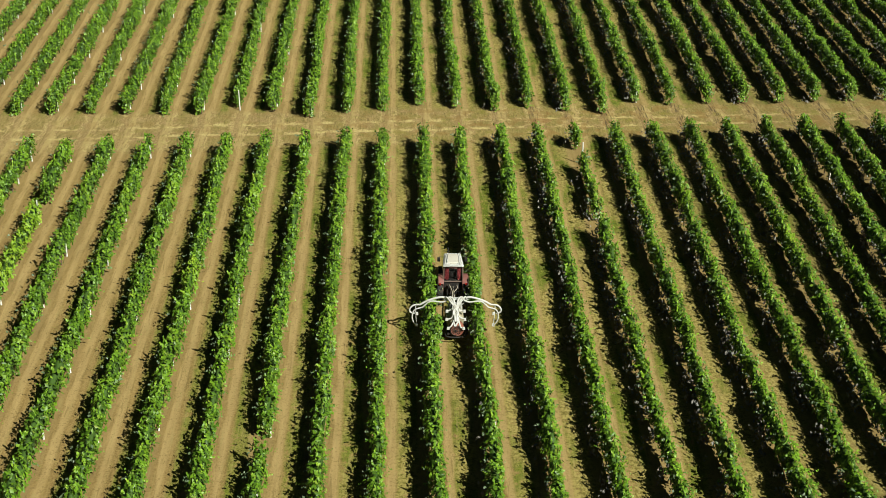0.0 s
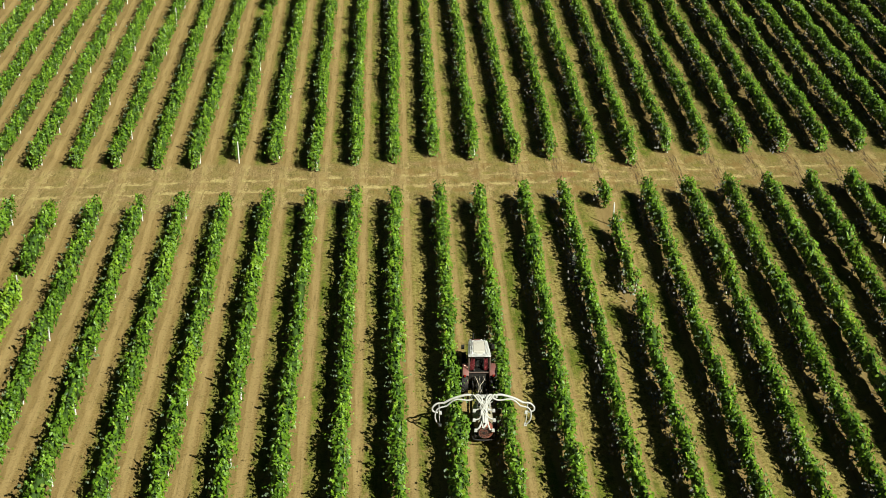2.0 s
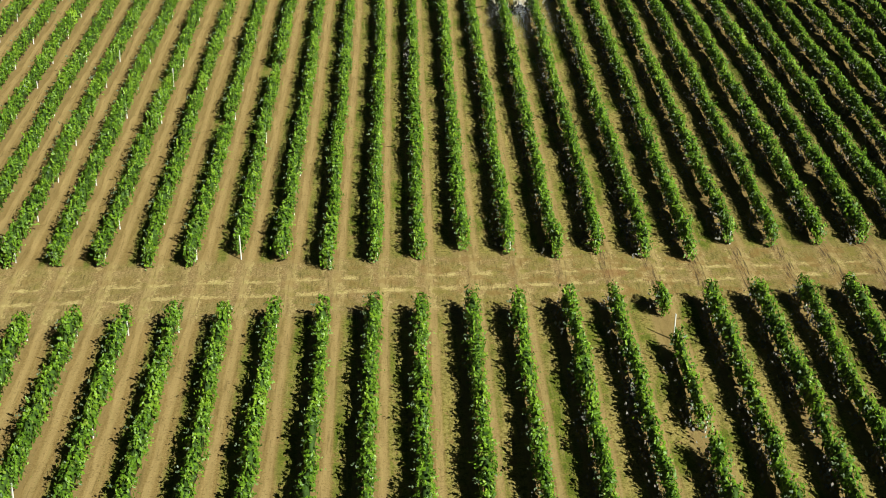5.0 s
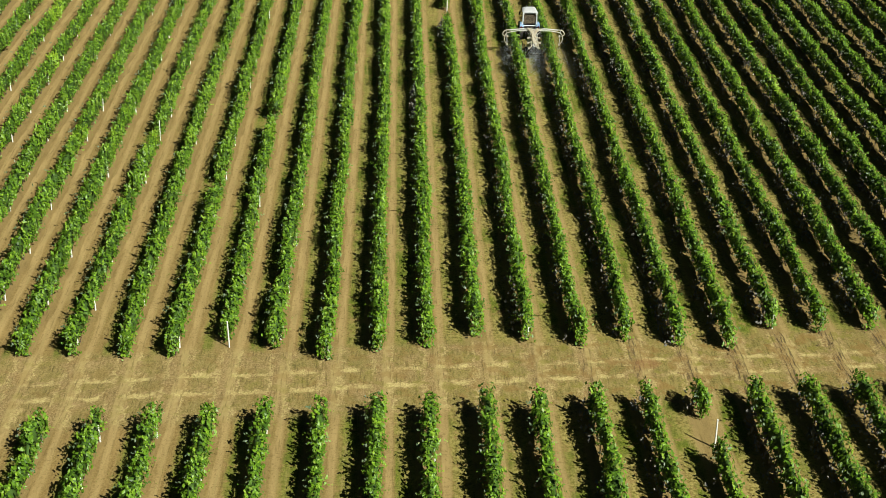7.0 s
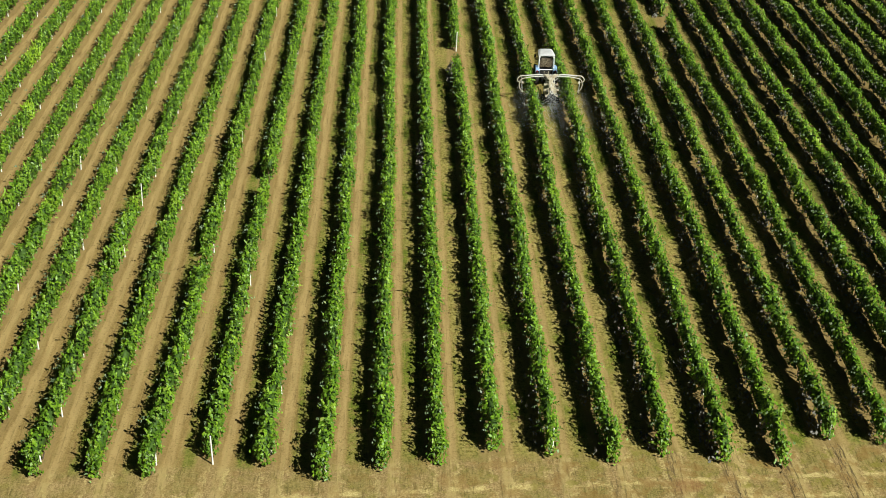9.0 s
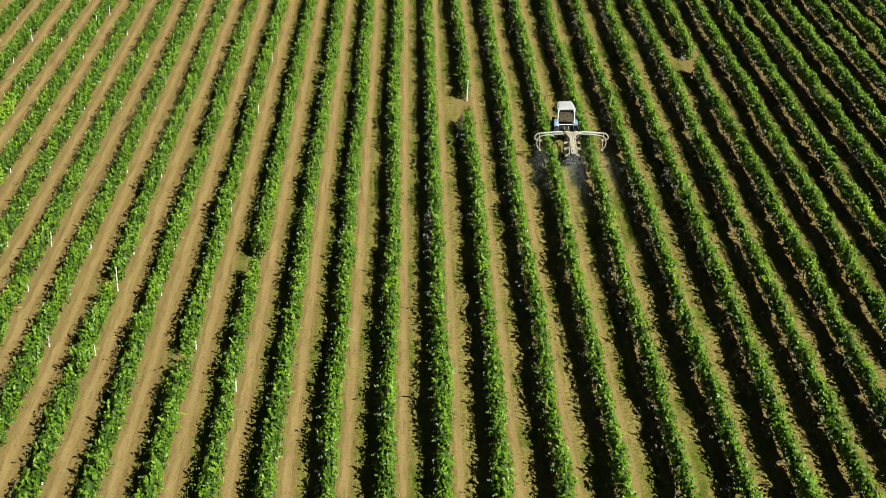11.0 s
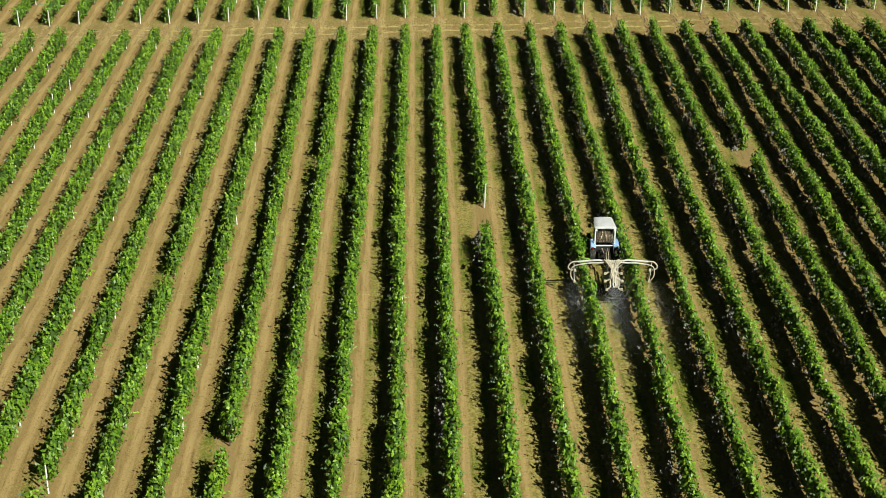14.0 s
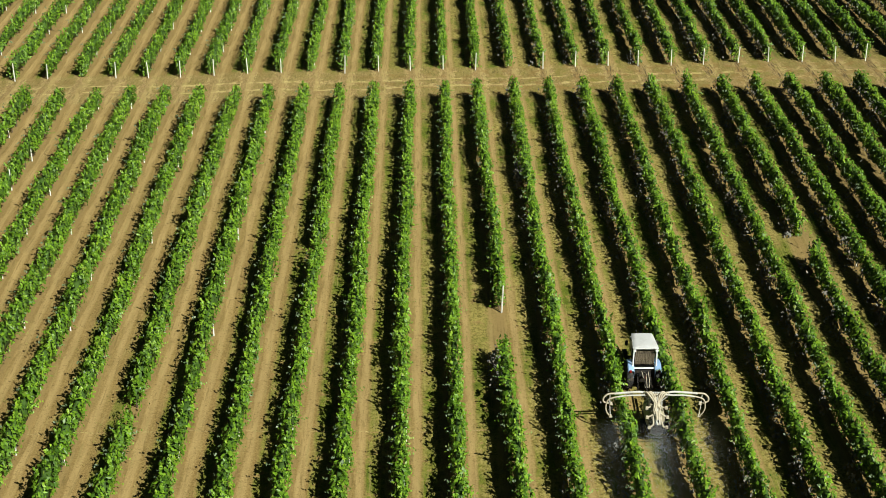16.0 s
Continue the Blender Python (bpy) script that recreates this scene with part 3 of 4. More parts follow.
def add_post(row, xm, y0, k, y, dx, rng, height=1.0):
    p = new("post", POST_MESH)
    p.parent = row
    p.location = (float(row_x(k, y)) - xm + dx, y - y0, -0.03)
    p.rotation_euler = (rng.normal(0, 0.03), rng.normal(0, 0.03), rng.uniform(0, 1.5))
    p.scale = (1, 1, height)
    return p


def build_block(block, start, stop, group):
    for k in range(ROW_FIRST, ROW_LAST + 1):
        ys = np.arange(start(row_x(k, start(0))), stop(row_x(k, stop(0))), 0.5)
        y0, y1 = float(ys[0]) + row_start.get((block, k), 0), float(ys[-1])
        row, rng, xm = build_row(block, k, y0, y1, group)
        fixed = FIXED_POSTS.get((block, k), [])
        places = [y0 + (-0.2 if block == "C" and rng.uniform() < 0.85 else rng.uniform(0.9, 1.6))] + list(np.arange(y0 + 6.5 + rng.uniform(-1, 1), y1 - 2, 6.5)) + [y1 - 0.9]
        for y in places:
            if in_view(k, y) and all(abs(y - q) > 3 for q in fixed):
                add_post(row, xm, y0, k, y, rng.uniform(-0.05, 0.27), rng, rng.uniform(0.8, 0.95) if y < y0 else rng.uniform(0.45, 0.72))
        for y in fixed:
            add_post(row, xm, y0, k, y, 0.12, rng, 1.05)


build_block("A", lambda x: EDGE_A0 + 0 * x, edge_a, "vine rows of the near block")
build_block("B", edge_b, edge_b_far, "vine rows of the middle block")
build_block("C", edge_c, lambda x: EDGE_C1 + 0 * x, "vine rows of the far block")


# ---- tractors and sprayers ----
RUBBER = plain("tyre_rubber", (0.022, 0.021, 0.020), 0.85, vary=0.3, scale=4, dirt=(0.13, 0.10, 0.07), dirty=0.45, bump=0.3)
IRON = plain("dark_iron", (0.035, 0.033, 0.030), 0.6, 0.4, vary=0.4, scale=5, dirt=(0.10, 0.06, 0.03), dirty=0.5)
RED = plain("faded_red_paint", (0.215, 0.082, 0.066), 0.55, vary=0.3, scale=3, dirt=(0.22, 0.15, 0.10), dirty=0.55)
CABBROWN = plain("dusty_brown_frame", (0.13, 0.085, 0.065), 0.6, vary=0.3, scale=4, dirty=0.4)
BLUE = plain("sky_blue_paint", (0.22, 0.35, 0.55), 0.45, vary=0.2, scale=3, dirt=(0.30, 0.24, 0.16), dirty=0.3)
CREAM = plain("cream_roof_paint", (0.78, 0.77, 0.72), 0.5, vary=0.06, scale=2, dirt=(0.34, 0.29, 0.18), dirty=0.2)
WHITE = plain("white_roof_paint", (0.84, 0.84, 0.83), 0.4, vary=0.06, scale=2, dirt=(0.36, 0.32, 0.25), dirty=0.15)
OCHRE = plain("beige_panel", (0.55, 0.51, 0.42), 0.6, vary=0.15, scale=4, dirty=0.3)
ARM_WHITE = plain("chalky_white_paint", (0.52, 0.51, 0.46), 0.6, vary=0.2, scale=4, dirt=(0.26, 0.21, 0.14), dirty=0.45)
HOSE = plain("cream_hose", (0.46, 0.40, 0.29), 0.55, vary=0.2, scale=5, dirt=(0.24, 0.17, 0.10), dirty=0.45)
TANK = plain("stained_tank", (0.36, 0.32, 0.21), 0.5, vary=0.2, scale=3, dirt=(0.33, 0.25, 0.15), dirty=0.5)
RUST = plain("rust_red_housing", (0.26, 0.085, 0.05), 0.65, vary=0.35, scale=4, dirt=(0.30, 0.20, 0.13), dirty=0.5)
SEAT_RED = plain("red_curtain_cloth", (0.19, 0.018, 0.02), 0.85, vary=0.25, scale=6, dirty=0.1)
CURTAIN = plain("tan_curtain_cloth", (0.20, 0.145, 0.095), 0.9, vary=0.3, scale=6, dirty=0.2)
LAMP_RED = plain("red_lamp_lens", (0.25, 0.015, 0.01), 0.25, vary=0.1, dirty=0.1)


def glass_material():
    m, t, p, out = material("cab_glass")
    p.inputs["Base Color"].default_value = (0.80, 0.86, 0.84, 1)
    p.inputs["Roughness"].default_value = 0.04
    p.inputs["Transmission Weight"].default_value = 1.0
    p.inputs["IOR"].default_value = 1.1
    return m


GLASS = glass_material()


def box(bm, x0, x1, y0, y1, z0, z1, soft=0.02):
    """A bevelled box added to bm."""
    made = bmesh.ops.create_cube(bm, size=1)["verts"]
    for v in made:
        v.co = Vector((x0 if v.co.x < 0 else x1, y0 if v.co.y < 0 else y1, z0 if v.co.z < 0 else z1))
    if soft:
        bmesh.ops.bevel(bm, geom=list({e for v in made for e in v.link_edges}), offset=soft, segments=2, affect="EDGES", profile=0.6)
    return bm


def frustum(bm, low, high, z0, z1, soft=0.03):
    """A tapered block from the outline low (x0, x1, y0, y1) to the outline high."""
    made = bmesh.ops.create_cube(bm, size=1)["verts"]
    for v in made:
        o, z = (low, z0) if v.co.z < 0 else (high, z1)
        v.co = Vector((o[0] if v.co.x < 0 else o[1], o[2] if v.co.y < 0 else o[3], z))
    if soft:
        bmesh.ops.bevel(bm, geom=list({e for v in made for e in v.link_edges}), offset=soft, segments=3, affect="EDGES", profile=0.6)
    return bm


def smooth_line(points, n=6):
    """Points along a smooth line through the given ones."""
    p = [Vector(q) for q in points]
    p = [p[0] * 2 - p[1]] + p + [p[-1] * 2 - p[-2]]
    out = []
    for i in range(1, len(p) - 2):
        for j in range(n):
            t = j / n
            a, b, c, d = p[i - 1:i + 3]
            out.append(0.5 * (2 * b + (c - a) * t + (2 * a - 5 * b + 4 * c - d) * t * t + (3 * b - a - 3 * c + d) * t ** 3))
    return out + [p[-2]]


def tube(bm, points, radius, sides=8, smooth=True, n=6):
    """A round bar or hose along a line, closed at both ends."""
    line = smooth_line(points, n) if smooth else [Vector(q) for q in points]
    rings, ref = [], None
    for i, q in enumerate(line):
        d = (line[min(i + 1, len(line) - 1)] - line[max(i - 1, 0)]).normalized()
        if ref is None:
            ref = d.orthogonal().normalized()
        ref = (ref - d * ref.dot(d)).normalized()
        other = d.cross(ref)
        rings.append([bm.verts.new(q + (ref * math.cos(a) + other * math.sin(a)) * radius) for a in (2 * math.pi * s / sides for s in range(sides))])
    for a, b in zip(rings, rings[1:]):
        for s in range(sides):
            bm.faces.new((a[s], a[(s + 1) % sides], b[(s + 1) % sides], b[s]))
    bm.faces.new(rings[0][::-1])
    bm.faces.new(rings[-1])
    return bm


def lathe(bm, profile, sides=28, axis="X", at=(0, 0, 0)):
    """A body turned round an axis from (along, radius) pairs."""
    rings = []
    for h, r in profile:
        ring = []
        for s in range(sides):
            a = 2 * math.pi * s / sides
            c, d = max(r, 0.002) * math.cos(a), max(r, 0.002) * math.sin(a)
            co = (h, c, d) if axis == "X" else (c, h, d) if axis == "Y" else (c, d, h)
            ring.append(bm.verts.new(Vector(at) + Vector(co)))
        rings.append(ring)
    for a, b in zip(rings, rings[1:]):
        for s in range(sides):
            bm.faces.new((a[s], a[(s + 1) % sides], b[(s + 1) % sides], b[s]))
    bm.faces.new(rings[0][::-1])
    bm.faces.new(rings[-1])
    bmesh.ops.recalc_face_normals(bm, faces=bm.faces)
    return bm


def wheel(name, parent, x, y, radius, width, rim_mat, lugs=20, side=1):
    hub = empty(name, (x, y, radius - 0.02))
    hub.parent = parent
    w = width / 2
    bm = lathe(bmesh.new(), [(-w * 0.8, radius * 0.60), (-w, radius * 0.72), (-w * 0.95, radius * 0.90), (-w * 0.75, radius * 0.955), (w * 0.75, radius * 0.955), (w * 0.95, radius * 0.90), (w, radius * 0.72), (w * 0.8, radius * 0.60)], 32)
    for i in range(lugs):
        for s in (-1, 1):
            a = 2 * math.pi * (i + (0.5 if s > 0 else 0)) / lugs
            lug = bmesh.ops.create_cube(bm, size=1)["verts"]
            m = Matrix.Rotation(a, 4, "X") @ Matrix.Translation((s * w * 0.48, 0, radius * 0.965)) @ Matrix.Rotation(radians(s * 38), 4, "Z") @ Matrix.Diagonal((w * 1.05, 0.05, radius * 0.07, 1))
            for v in lug:
                v.co = m @ v.co
    part("tyre", bm, RUBBER, hub)
    bm = lathe(bmesh.new(), [(-w * 0.7, radius * 0.62), (-w * 0.7, radius * 0.56), (side * w * 0.1 - 0.02, radius * 0.50), (side * w * 0.1 - 0.02, radius * 0.2), (side * w * 0.45, radius * 0.17), (side * w * 0.45, 0.0)] if side > 0 else
               [(w * 0.7, radius * 0.62), (w * 0.7, radius * 0.56), (-w * 0.1 + 0.02, radius * 0.50), (-w * 0.1 + 0.02, radius * 0.2), (-w * 0.45, radius * 0.17), (-w * 0.45, 0.0)], 24)
    part("rim", bm, rim_mat, hub, "dusty painted steel rim")
    return hub


def fender_mesh(side, x0, x1):
    """A bent mudguard over a rear wheel, with its inner cheek."""
    bm = bmesh.new()
    arc = [radians(a) for a in range(44, 177, 12)]
    for lo, hi, r in ((x0, x1, 0.90),):
        rows = []
        for a in arc:
            y, z = -math.cos(a) * r, 0.76 + math.sin(a) * r * 0.98
            rows.append([bm.verts.new((x, y, z + dz)) for x, dz in ((lo, 0), (lo + side * 0.06, 0.03), (hi - side * 0.05, 0.02), (hi, -0.05))])
        for a, b in zip(rows, rows[1:]):
            for i in range(3):
                bm.faces.new((a[i], a[i + 1], b[i + 1], b[i]))
        base = [bm.verts.new((lo, v[0].co.y * 0.9, max(0.85, v[0].co.z - 0.5))) for v in rows]
        for (a, b), (c, d) in zip(zip(rows, rows[1:]), zip(base, base[1:])):
            bm.faces.new((a[0], b[0], d, c))
    bmesh.ops.recalc_face_normals(bm, faces=bm.faces)
    bmesh.ops.solidify(bm, geom=bm.faces[:], thickness=0.02)
    return bm


def tractor(at, paint, roof_mat, label, red, lift=0.0):
    """A farm tractor with a tapered cab; its origin lies on the ground under the rear axle, and it faces +y."""
    tr = empty("tractor", at)
    bm = box(bmesh.new(), -0.26, 0.26, -0.45, 1.2, 0.55, 1.0, 0.06)
    box(bm, -0.22, 0.22, 1.1, 3.0, 0.55, 0.95, 0.04)
    tube(bm, [(-0.7, 0, 0.76), (0.7, 0, 0.76)], 0.13, 10, False)
    tube(bm, [(-0.62, 2.45, 0.5), (0.62, 2.45, 0.5)], 0.07, 8, False)
    box(bm, -0.14, 0.14, 2.3, 2.6, 0.45, 0.7, 0.02)
    part("chassis", bm, IRON, tr)
    bm = frustum(bmesh.new(), (-0.36, 0.36, 1.15, 3.05), (-0.30, 0.30, 1.15, 2.98), 0.95, 1.62, 0.08)
    part("hood", bm, paint, tr)
    bm = bmesh.new()
    for i in range(9):
        box(bm, -0.27, 0.27, 3.03, 3.065, 1.0 + i * 0.06, 1.03 + i * 0.06, 0.0)
    part("grille", bm, IRON, tr, smooth=False)
    for s in (-1, 1):
        part("headlight", lathe(bmesh.new(), [(0, 0.02), (0.01, 0.085), (0.07, 0.09), (0.12, 0.04)], 14, "Y", (s * 0.30, 2.98, 1.45)), CREAM, tr)
    part("exhaust", tube(bmesh.new(), [(-0.24, 1.9, 1.5), (-0.24, 1.9, 2.3), (-0.24, 1.84, 2.62)], 0.05, 10, False), IRON, tr)
    # cab: tapered in plan, wider at the back
    rear, front, back_y, front_y, eave = (0.60 if red else 0.66), 0.50, -0.32, 1.22, 2.50 + lift
    bm = frustum(bmesh.new(), (-0.62, 0.62, back_y, front_y), (-0.62, 0.62, back_y, front_y), 0.92, 1.42, 0.04)
    for v in bm.verts:
        if v.co.y > 0.5:
            v.co.x *= 0.80
    part("cab_base", bm, IRON, tr)
    corner = lambda s, end, z: (s * (rear if end < 0 else front) * (1.0 if z < 2 else 0.97), (back_y - 0.04 * (2.5 - z) if end < 0 else front_y - 0.12 * (z - 1.4)), z)
    for s in (-1, 1):
        for end in (-1, 1):
            part("cab_pillar", tube(bmesh.new(), [corner(s, end, 1.40), corner(s, end, eave)], 0.045, 8, False), WHITE if not red else CABBROWN, tr)
        part("cab_pillar", tube(bmesh.new(), [(s * 0.61, 0.5, 1.40), (s * 0.58, 0.5, eave)], 0.035, 8, False), IRON, tr)
    part("cab_rail", tube(bmesh.new(), [corner(-1, -1, 1.42), corner(1, -1, 1.42)], 0.04, 8, False), CABBROWN if red else WHITE, tr)
    part("cab_rail", tube(bmesh.new(), [corner(-1, -1, 2.44 + lift), corner(1, -1, 2.44 + lift)], 0.045, 8, False), CABBROWN if red else WHITE, tr)

    def pane(name, quad, label=""):
        bm = bmesh.new()
        vs = [bm.verts.new(q) for q in quad]
        bm.faces.new(vs)
        bmesh.ops.solidify(bm, geom=bm.faces[:], thickness=0.008)
        ob = part(name, bm, GLASS, tr, label, False)
        ob.visible_shadow = False
        return ob

    inset = lambda q, k: tuple(Vector(q) * 0.985 + Vector((0, 0.3, 1.9)) * 0.015 * k)
    pane("rear_window", [inset(corner(-1, -1, 1.46), 1), inset(corner(1, -1, 1.46), 1), inset(corner(1, -1, 2.42 + lift), 1), inset(corner(-1, -1, 2.42 + lift), 1)])
    pane("windscreen", [inset(corner(-1, 1, 1.46), 1), inset(corner(1, 1, 1.46), 1), inset(corner(1, 1, 2.46 + lift), 1), inset(corner(-1, 1, 2.46 + lift), 1)])
    for s in (-1, 1):
        pane("side_window", [inset(corner(s, -1, 1.44), 1), inset(corner(s, 1, 1.44), 1), inset(corner(s, 1, 2.46 + lift), 1), inset(corner(s, -1, 2.46 + lift), 1)])
    # roof: a shallow tray with a raised rim, narrower in front
    bm = bmesh.new()
    cols, rows = 10, 10
    grid = []
    for j in range(rows + 1):
        v = j / rows
        y = -0.52 + v * 1.86
        w = (0.66 if red else 0.74) - 0.13 * v
        line = []
        for i in range(cols + 1):
            u = i / cols * 2 - 1
            edge = max(abs(u), abs(v * 2 - 1))
            z = 2.66 + lift - 0.02 * u * u - 0.05 * v - 0.10 * max(0, (edge - 0.86) / 0.14) ** 2
            if red and abs(u) < 0.62 and 0.16 < v < 0.86:
                z -= 0.035
            round_x = 1 - 0.05 * max(0, abs(v * 2 - 1) - 0.8) / 0.2
            line.append(bm.verts.new((u * w * round_x, y, z)))
        grid.append(line)
    for a, b in zip(grid, grid[1:]):
        for i in range(cols):
            bm.faces.new((a[i], a[i + 1], b[i + 1], b[i]))
    bmesh.ops.solidify(bm, geom=bm.faces[:], thickness=0.10)
    roof = part("roof", bm, roof_mat, tr, "faded pale cab roof" if red else "clean white cab roof")
    if red:
        bm = frustum(bmesh.new(), (-0.36, 0.36, -0.16, 1.04), (-0.32, 0.32, -0.12, 1.00), 2.60, 2.645, 0.012)
        for v in bm.verts:
            v.co.x *= 1 - 0.10 * v.co.y
        part("roof_hatch", bm, OCHRE, roof, "yellowed roof panel")
        for s in (-1, 1):
            part("roof_rib", tube(bmesh.new(), [(s * 0.42, -0.40, 2.65), (s * 0.36, 0.1, 2.675), (s * 0.39, 0.6, 2.66), (s * 0.33, 1.15, 2.62)], 0.022, 6), roof_mat, roof)
        part("roof_hatch", frustum(bmesh.new(), (-0.20, 0.20, -0.36, -0.22), (-0.18, 0.18, -0.35, -0.23), 2.63, 2.67, 0.01), OCHRE, roof)
        for s in (-1, 1):
            part("curtain", frustum(bmesh.new(), (s * 0.40 - 0.13, s * 0.40 + 0.13, -0.27, -0.20), (s * 0.36 - 0.11, s * 0.36 + 0.11, -0.27, -0.20), 1.50, 2.36, 0.02), SEAT_RED, tr, "bright red cloth behind the rear window")
    else:
        bm = bmesh.new()
        for i in range(11):
            x = -0.5 + i * 0.1
            tube(bm, [(x, -0.25 + 0.02 * (i % 2), 1.62), (x * 0.97, -0.24 - 0.02 * (i % 2), 2.40 + lift)], 0.055, 6, False)
        part("curtain", bm, CURTAIN, tr, "tan cloth hung behind the rear window")
        for s in (-1, 1):
            part("work_light", lathe(bmesh.new(), [(-0.05, 0.03), (-0.04, 0.085), (0.02, 0.08), (0.05, 0.03)], 12, "Y", (s * 0.62, -0.46, 2.42 + lift)), WHITE, tr)
    bm = box(bmesh.new(), -0.24, 0.24, 0.05, 0.5, 1.42, 1.56, 0.05)
    box(bm, -0.23, 0.23, -0.02, 0.1, 1.5, 2.0, 0.05)
    part("seat", bm, IRON, tr)
    part("steering_wheel", tube(bmesh.new(), [(0.19 * math.cos(a), 0.86 + 0.1 * math.sin(a), 1.78 + 0.14 * math.sin(a)) for a in (i * math.pi / 6 for i in range(13))], 0.015, 6), IRON, tr)
    for s in (-1, 1):
        fender = part("fender", fender_mesh(s, s * 0.58, s * 0.95), paint, tr)
        part("tail_lamp", box(bmesh.new(), s * 0.80 - 0.06, s * 0.80 + 0.06, -0.70, -0.63, 1.32, 1.46, 0.015), LAMP_RED, fender, "red tail lamp")
        part("mirror", box(bmesh.new(), s * 0.86 - 0.09, s * 0.86 + 0.09, 1.14, 1.18, 2.02, 2.32, 0.015), IRON, tr)
        part("mirror_arm", tube(bmesh.new(), [(s * 0.5, 1.10, 2.38), (s * 0.86, 1.16, 2.36)], 0.014, 6, False), IRON, tr)
        wheel("rear_wheel", tr, s * 0.80, 0, 0.78, 0.40, paint if red else CREAM, 20, s)
        wheel("front_wheel", tr, s * 0.70, 2.45, 0.48, 0.24, paint if red else CREAM, 16, s)
    # three-point linkage and drawbar behind
    for s in (-1, 1):
        part("lift_arm", tube(bmesh.new(), [(s * 0.30, -0.35, 0.68), (s * 0.38, -0.85, 0.62), (s * 0.42, -1.25, 0.60)], 0.045, 8), IRON, tr)
        part("lift_rod", tube(bmesh.new(), [(s * 0.34, -0.30, 1.18), (s * 0.38, -0.85, 0.62)], 0.028, 6, False), IRON, tr)
    part("top_link", tube(bmesh.new(), [(0, -0.35, 1.08), (0.02, -1.0, 1.02)], 0.035, 8, False), RUST, tr)
    bm = box(bmesh.new(), -0.30, 0.30, -0.62, -0.40, 0.98, 1.16, 0.05)
    part("hydraulic_lift", bm, IRON, tr)
    rng = random.Random(5 if red else 6)
    for i in range(7):
        x = -0.24 + i * 0.08
        part("hydraulic_hose", tube(bmesh.new(), [(x, -0.42, 1.20), (x + rng.uniform(-0.1, 0.1), -0.85, 1.32 + rng.uniform(-0.12, 0.15)), (x * 0.5 + rng.uniform(-0.1, 0.1), -1.4, 1.12 + rng.uniform(-0.1, 0.1)), (x * 0.4, -1.75, 1.0)], 0.02, 6), HOSE if i % 3 == 0 else IRON, tr)
    return tagged(tr, label, "tractor")


def sprayer(at, label, hoses, red):
    """A trailed orchard sprayer with two over-row arms; its origin lies on the ground under its rear end, and it faces +y."""
    sp = empty("sprayer", at)
    arm_z, arm_y = 2.34, 1.42
    part("drawbar", tube(bmesh.new(), [(0, 2.2, 0.62), (0, 3.3, 0.60), (0, 4.2, 0.58)], 0.06, 8, False), IRON, sp)
    part("drive_shaft", tube(bmesh.new(), [(0, 2.2, 0.85), (0, 4.7, 0.78)], 0.045, 10, False), IRON, sp)
    bm = box(bmesh.new(), -0.50, -0.40, 0.25, 2.5, 0.50, 0.62, 0.02)
    box(bm, 0.40, 0.50, 0.25, 2.5, 0.50, 0.62, 0.02)
    for y in (0.3, 1.2, 2.4):
        box(bm, -0.5, 0.5, y, y + 0.1, 0.51, 0.61, 0.02)
    part("chassis", bm, IRON, sp)
    # tank with rounded shoulders
    bm = bmesh.new()
    outline = [(-0.46, 0.62), (-0.52, 0.85), (-0.50, 1.20), (-0.36, 1.45), (-0.12, 1.55), (0.12, 1.55), (0.36, 1.45), (0.50, 1.20), (0.52, 0.85), (0.46, 0.62)]
    rings = []
    for y, s in ((0.92, 0.86), (1.0, 0.97), (1.1, 1.0), (2.2, 1.0), (2.32, 0.96), (2.4, 0.84)):
        rings.append([bm.verts.new((x * s, y, 1.08 + (z - 1.08) * s)) for x, z in outline])
    for a, b in zip(rings, rings[1:]):
        for i in range(len(outline)):
            j = (i + 1) % len(outline)
            bm.faces.new((a[i], a[j], b[j], b[i]))
    bm.faces.new(rings[0])
    bm.faces.new(rings[-1][::-1])
    bmesh.ops.recalc_face_normals(bm, faces=bm.faces)
    tank = part("tank", bm, TANK, sp, "stained cream spray tank")
    part("tank_lid", lathe(bmesh.new(), [(1.53, 0.20), (1.62, 0.20), (1.64, 0.17), (1.65, 0.0)], 20, "Z", (0.05, 1.75, 0)), CREAM if red else IRON, tank)
    # fan housing at the rear
    part("fan_housing", lathe(bmesh.new(), [(0.24, 0.24), (0.18, 0.36), (0.26, 0.42), (0.62, 0.42), (0.82, 0.38), (0.92, 0.30)], 28, "Y", (0.08 if red else 0, 0, 0.86)), RUST if red else IRON, sp, "rust-red fan housing" if red else "")
    bm = bmesh.new()
    for r in (0.12, 0.22, 0.32):
        tube(bm, [(r * math.cos(a), 0.165, 0.86 + r * math.sin(a)) for a in (i * math.pi / 8 for i in range(17))], 0.010, 5, False)
    for i in range(6):
        a = i * math.pi / 6
        tube(bm, [(-0.35 * math.cos(a), 0.165, 0.86 - 0.35 * math.sin(a)), (0.35 * math.cos(a), 0.165, 0.86 + 0.35 * math.sin(a))], 0.010, 5, False)
    part("fan_guard", bm, IRON, sp)
    part("rear_bumper", tube(bmesh.new(), [(-0.62, 0.30, 0.55), (-0.52, 0.06, 0.52), (0, 0.0, 0.50), (0.52, 0.06, 0.52), (0.62, 0.30, 0.55)], 0.04, 8), IRON, sp)
    for s in (-1, 1):
        wheel("sprayer_wheel", sp, s * 0.66, 1.30, 0.38, 0.24, CREAM, 16, s)
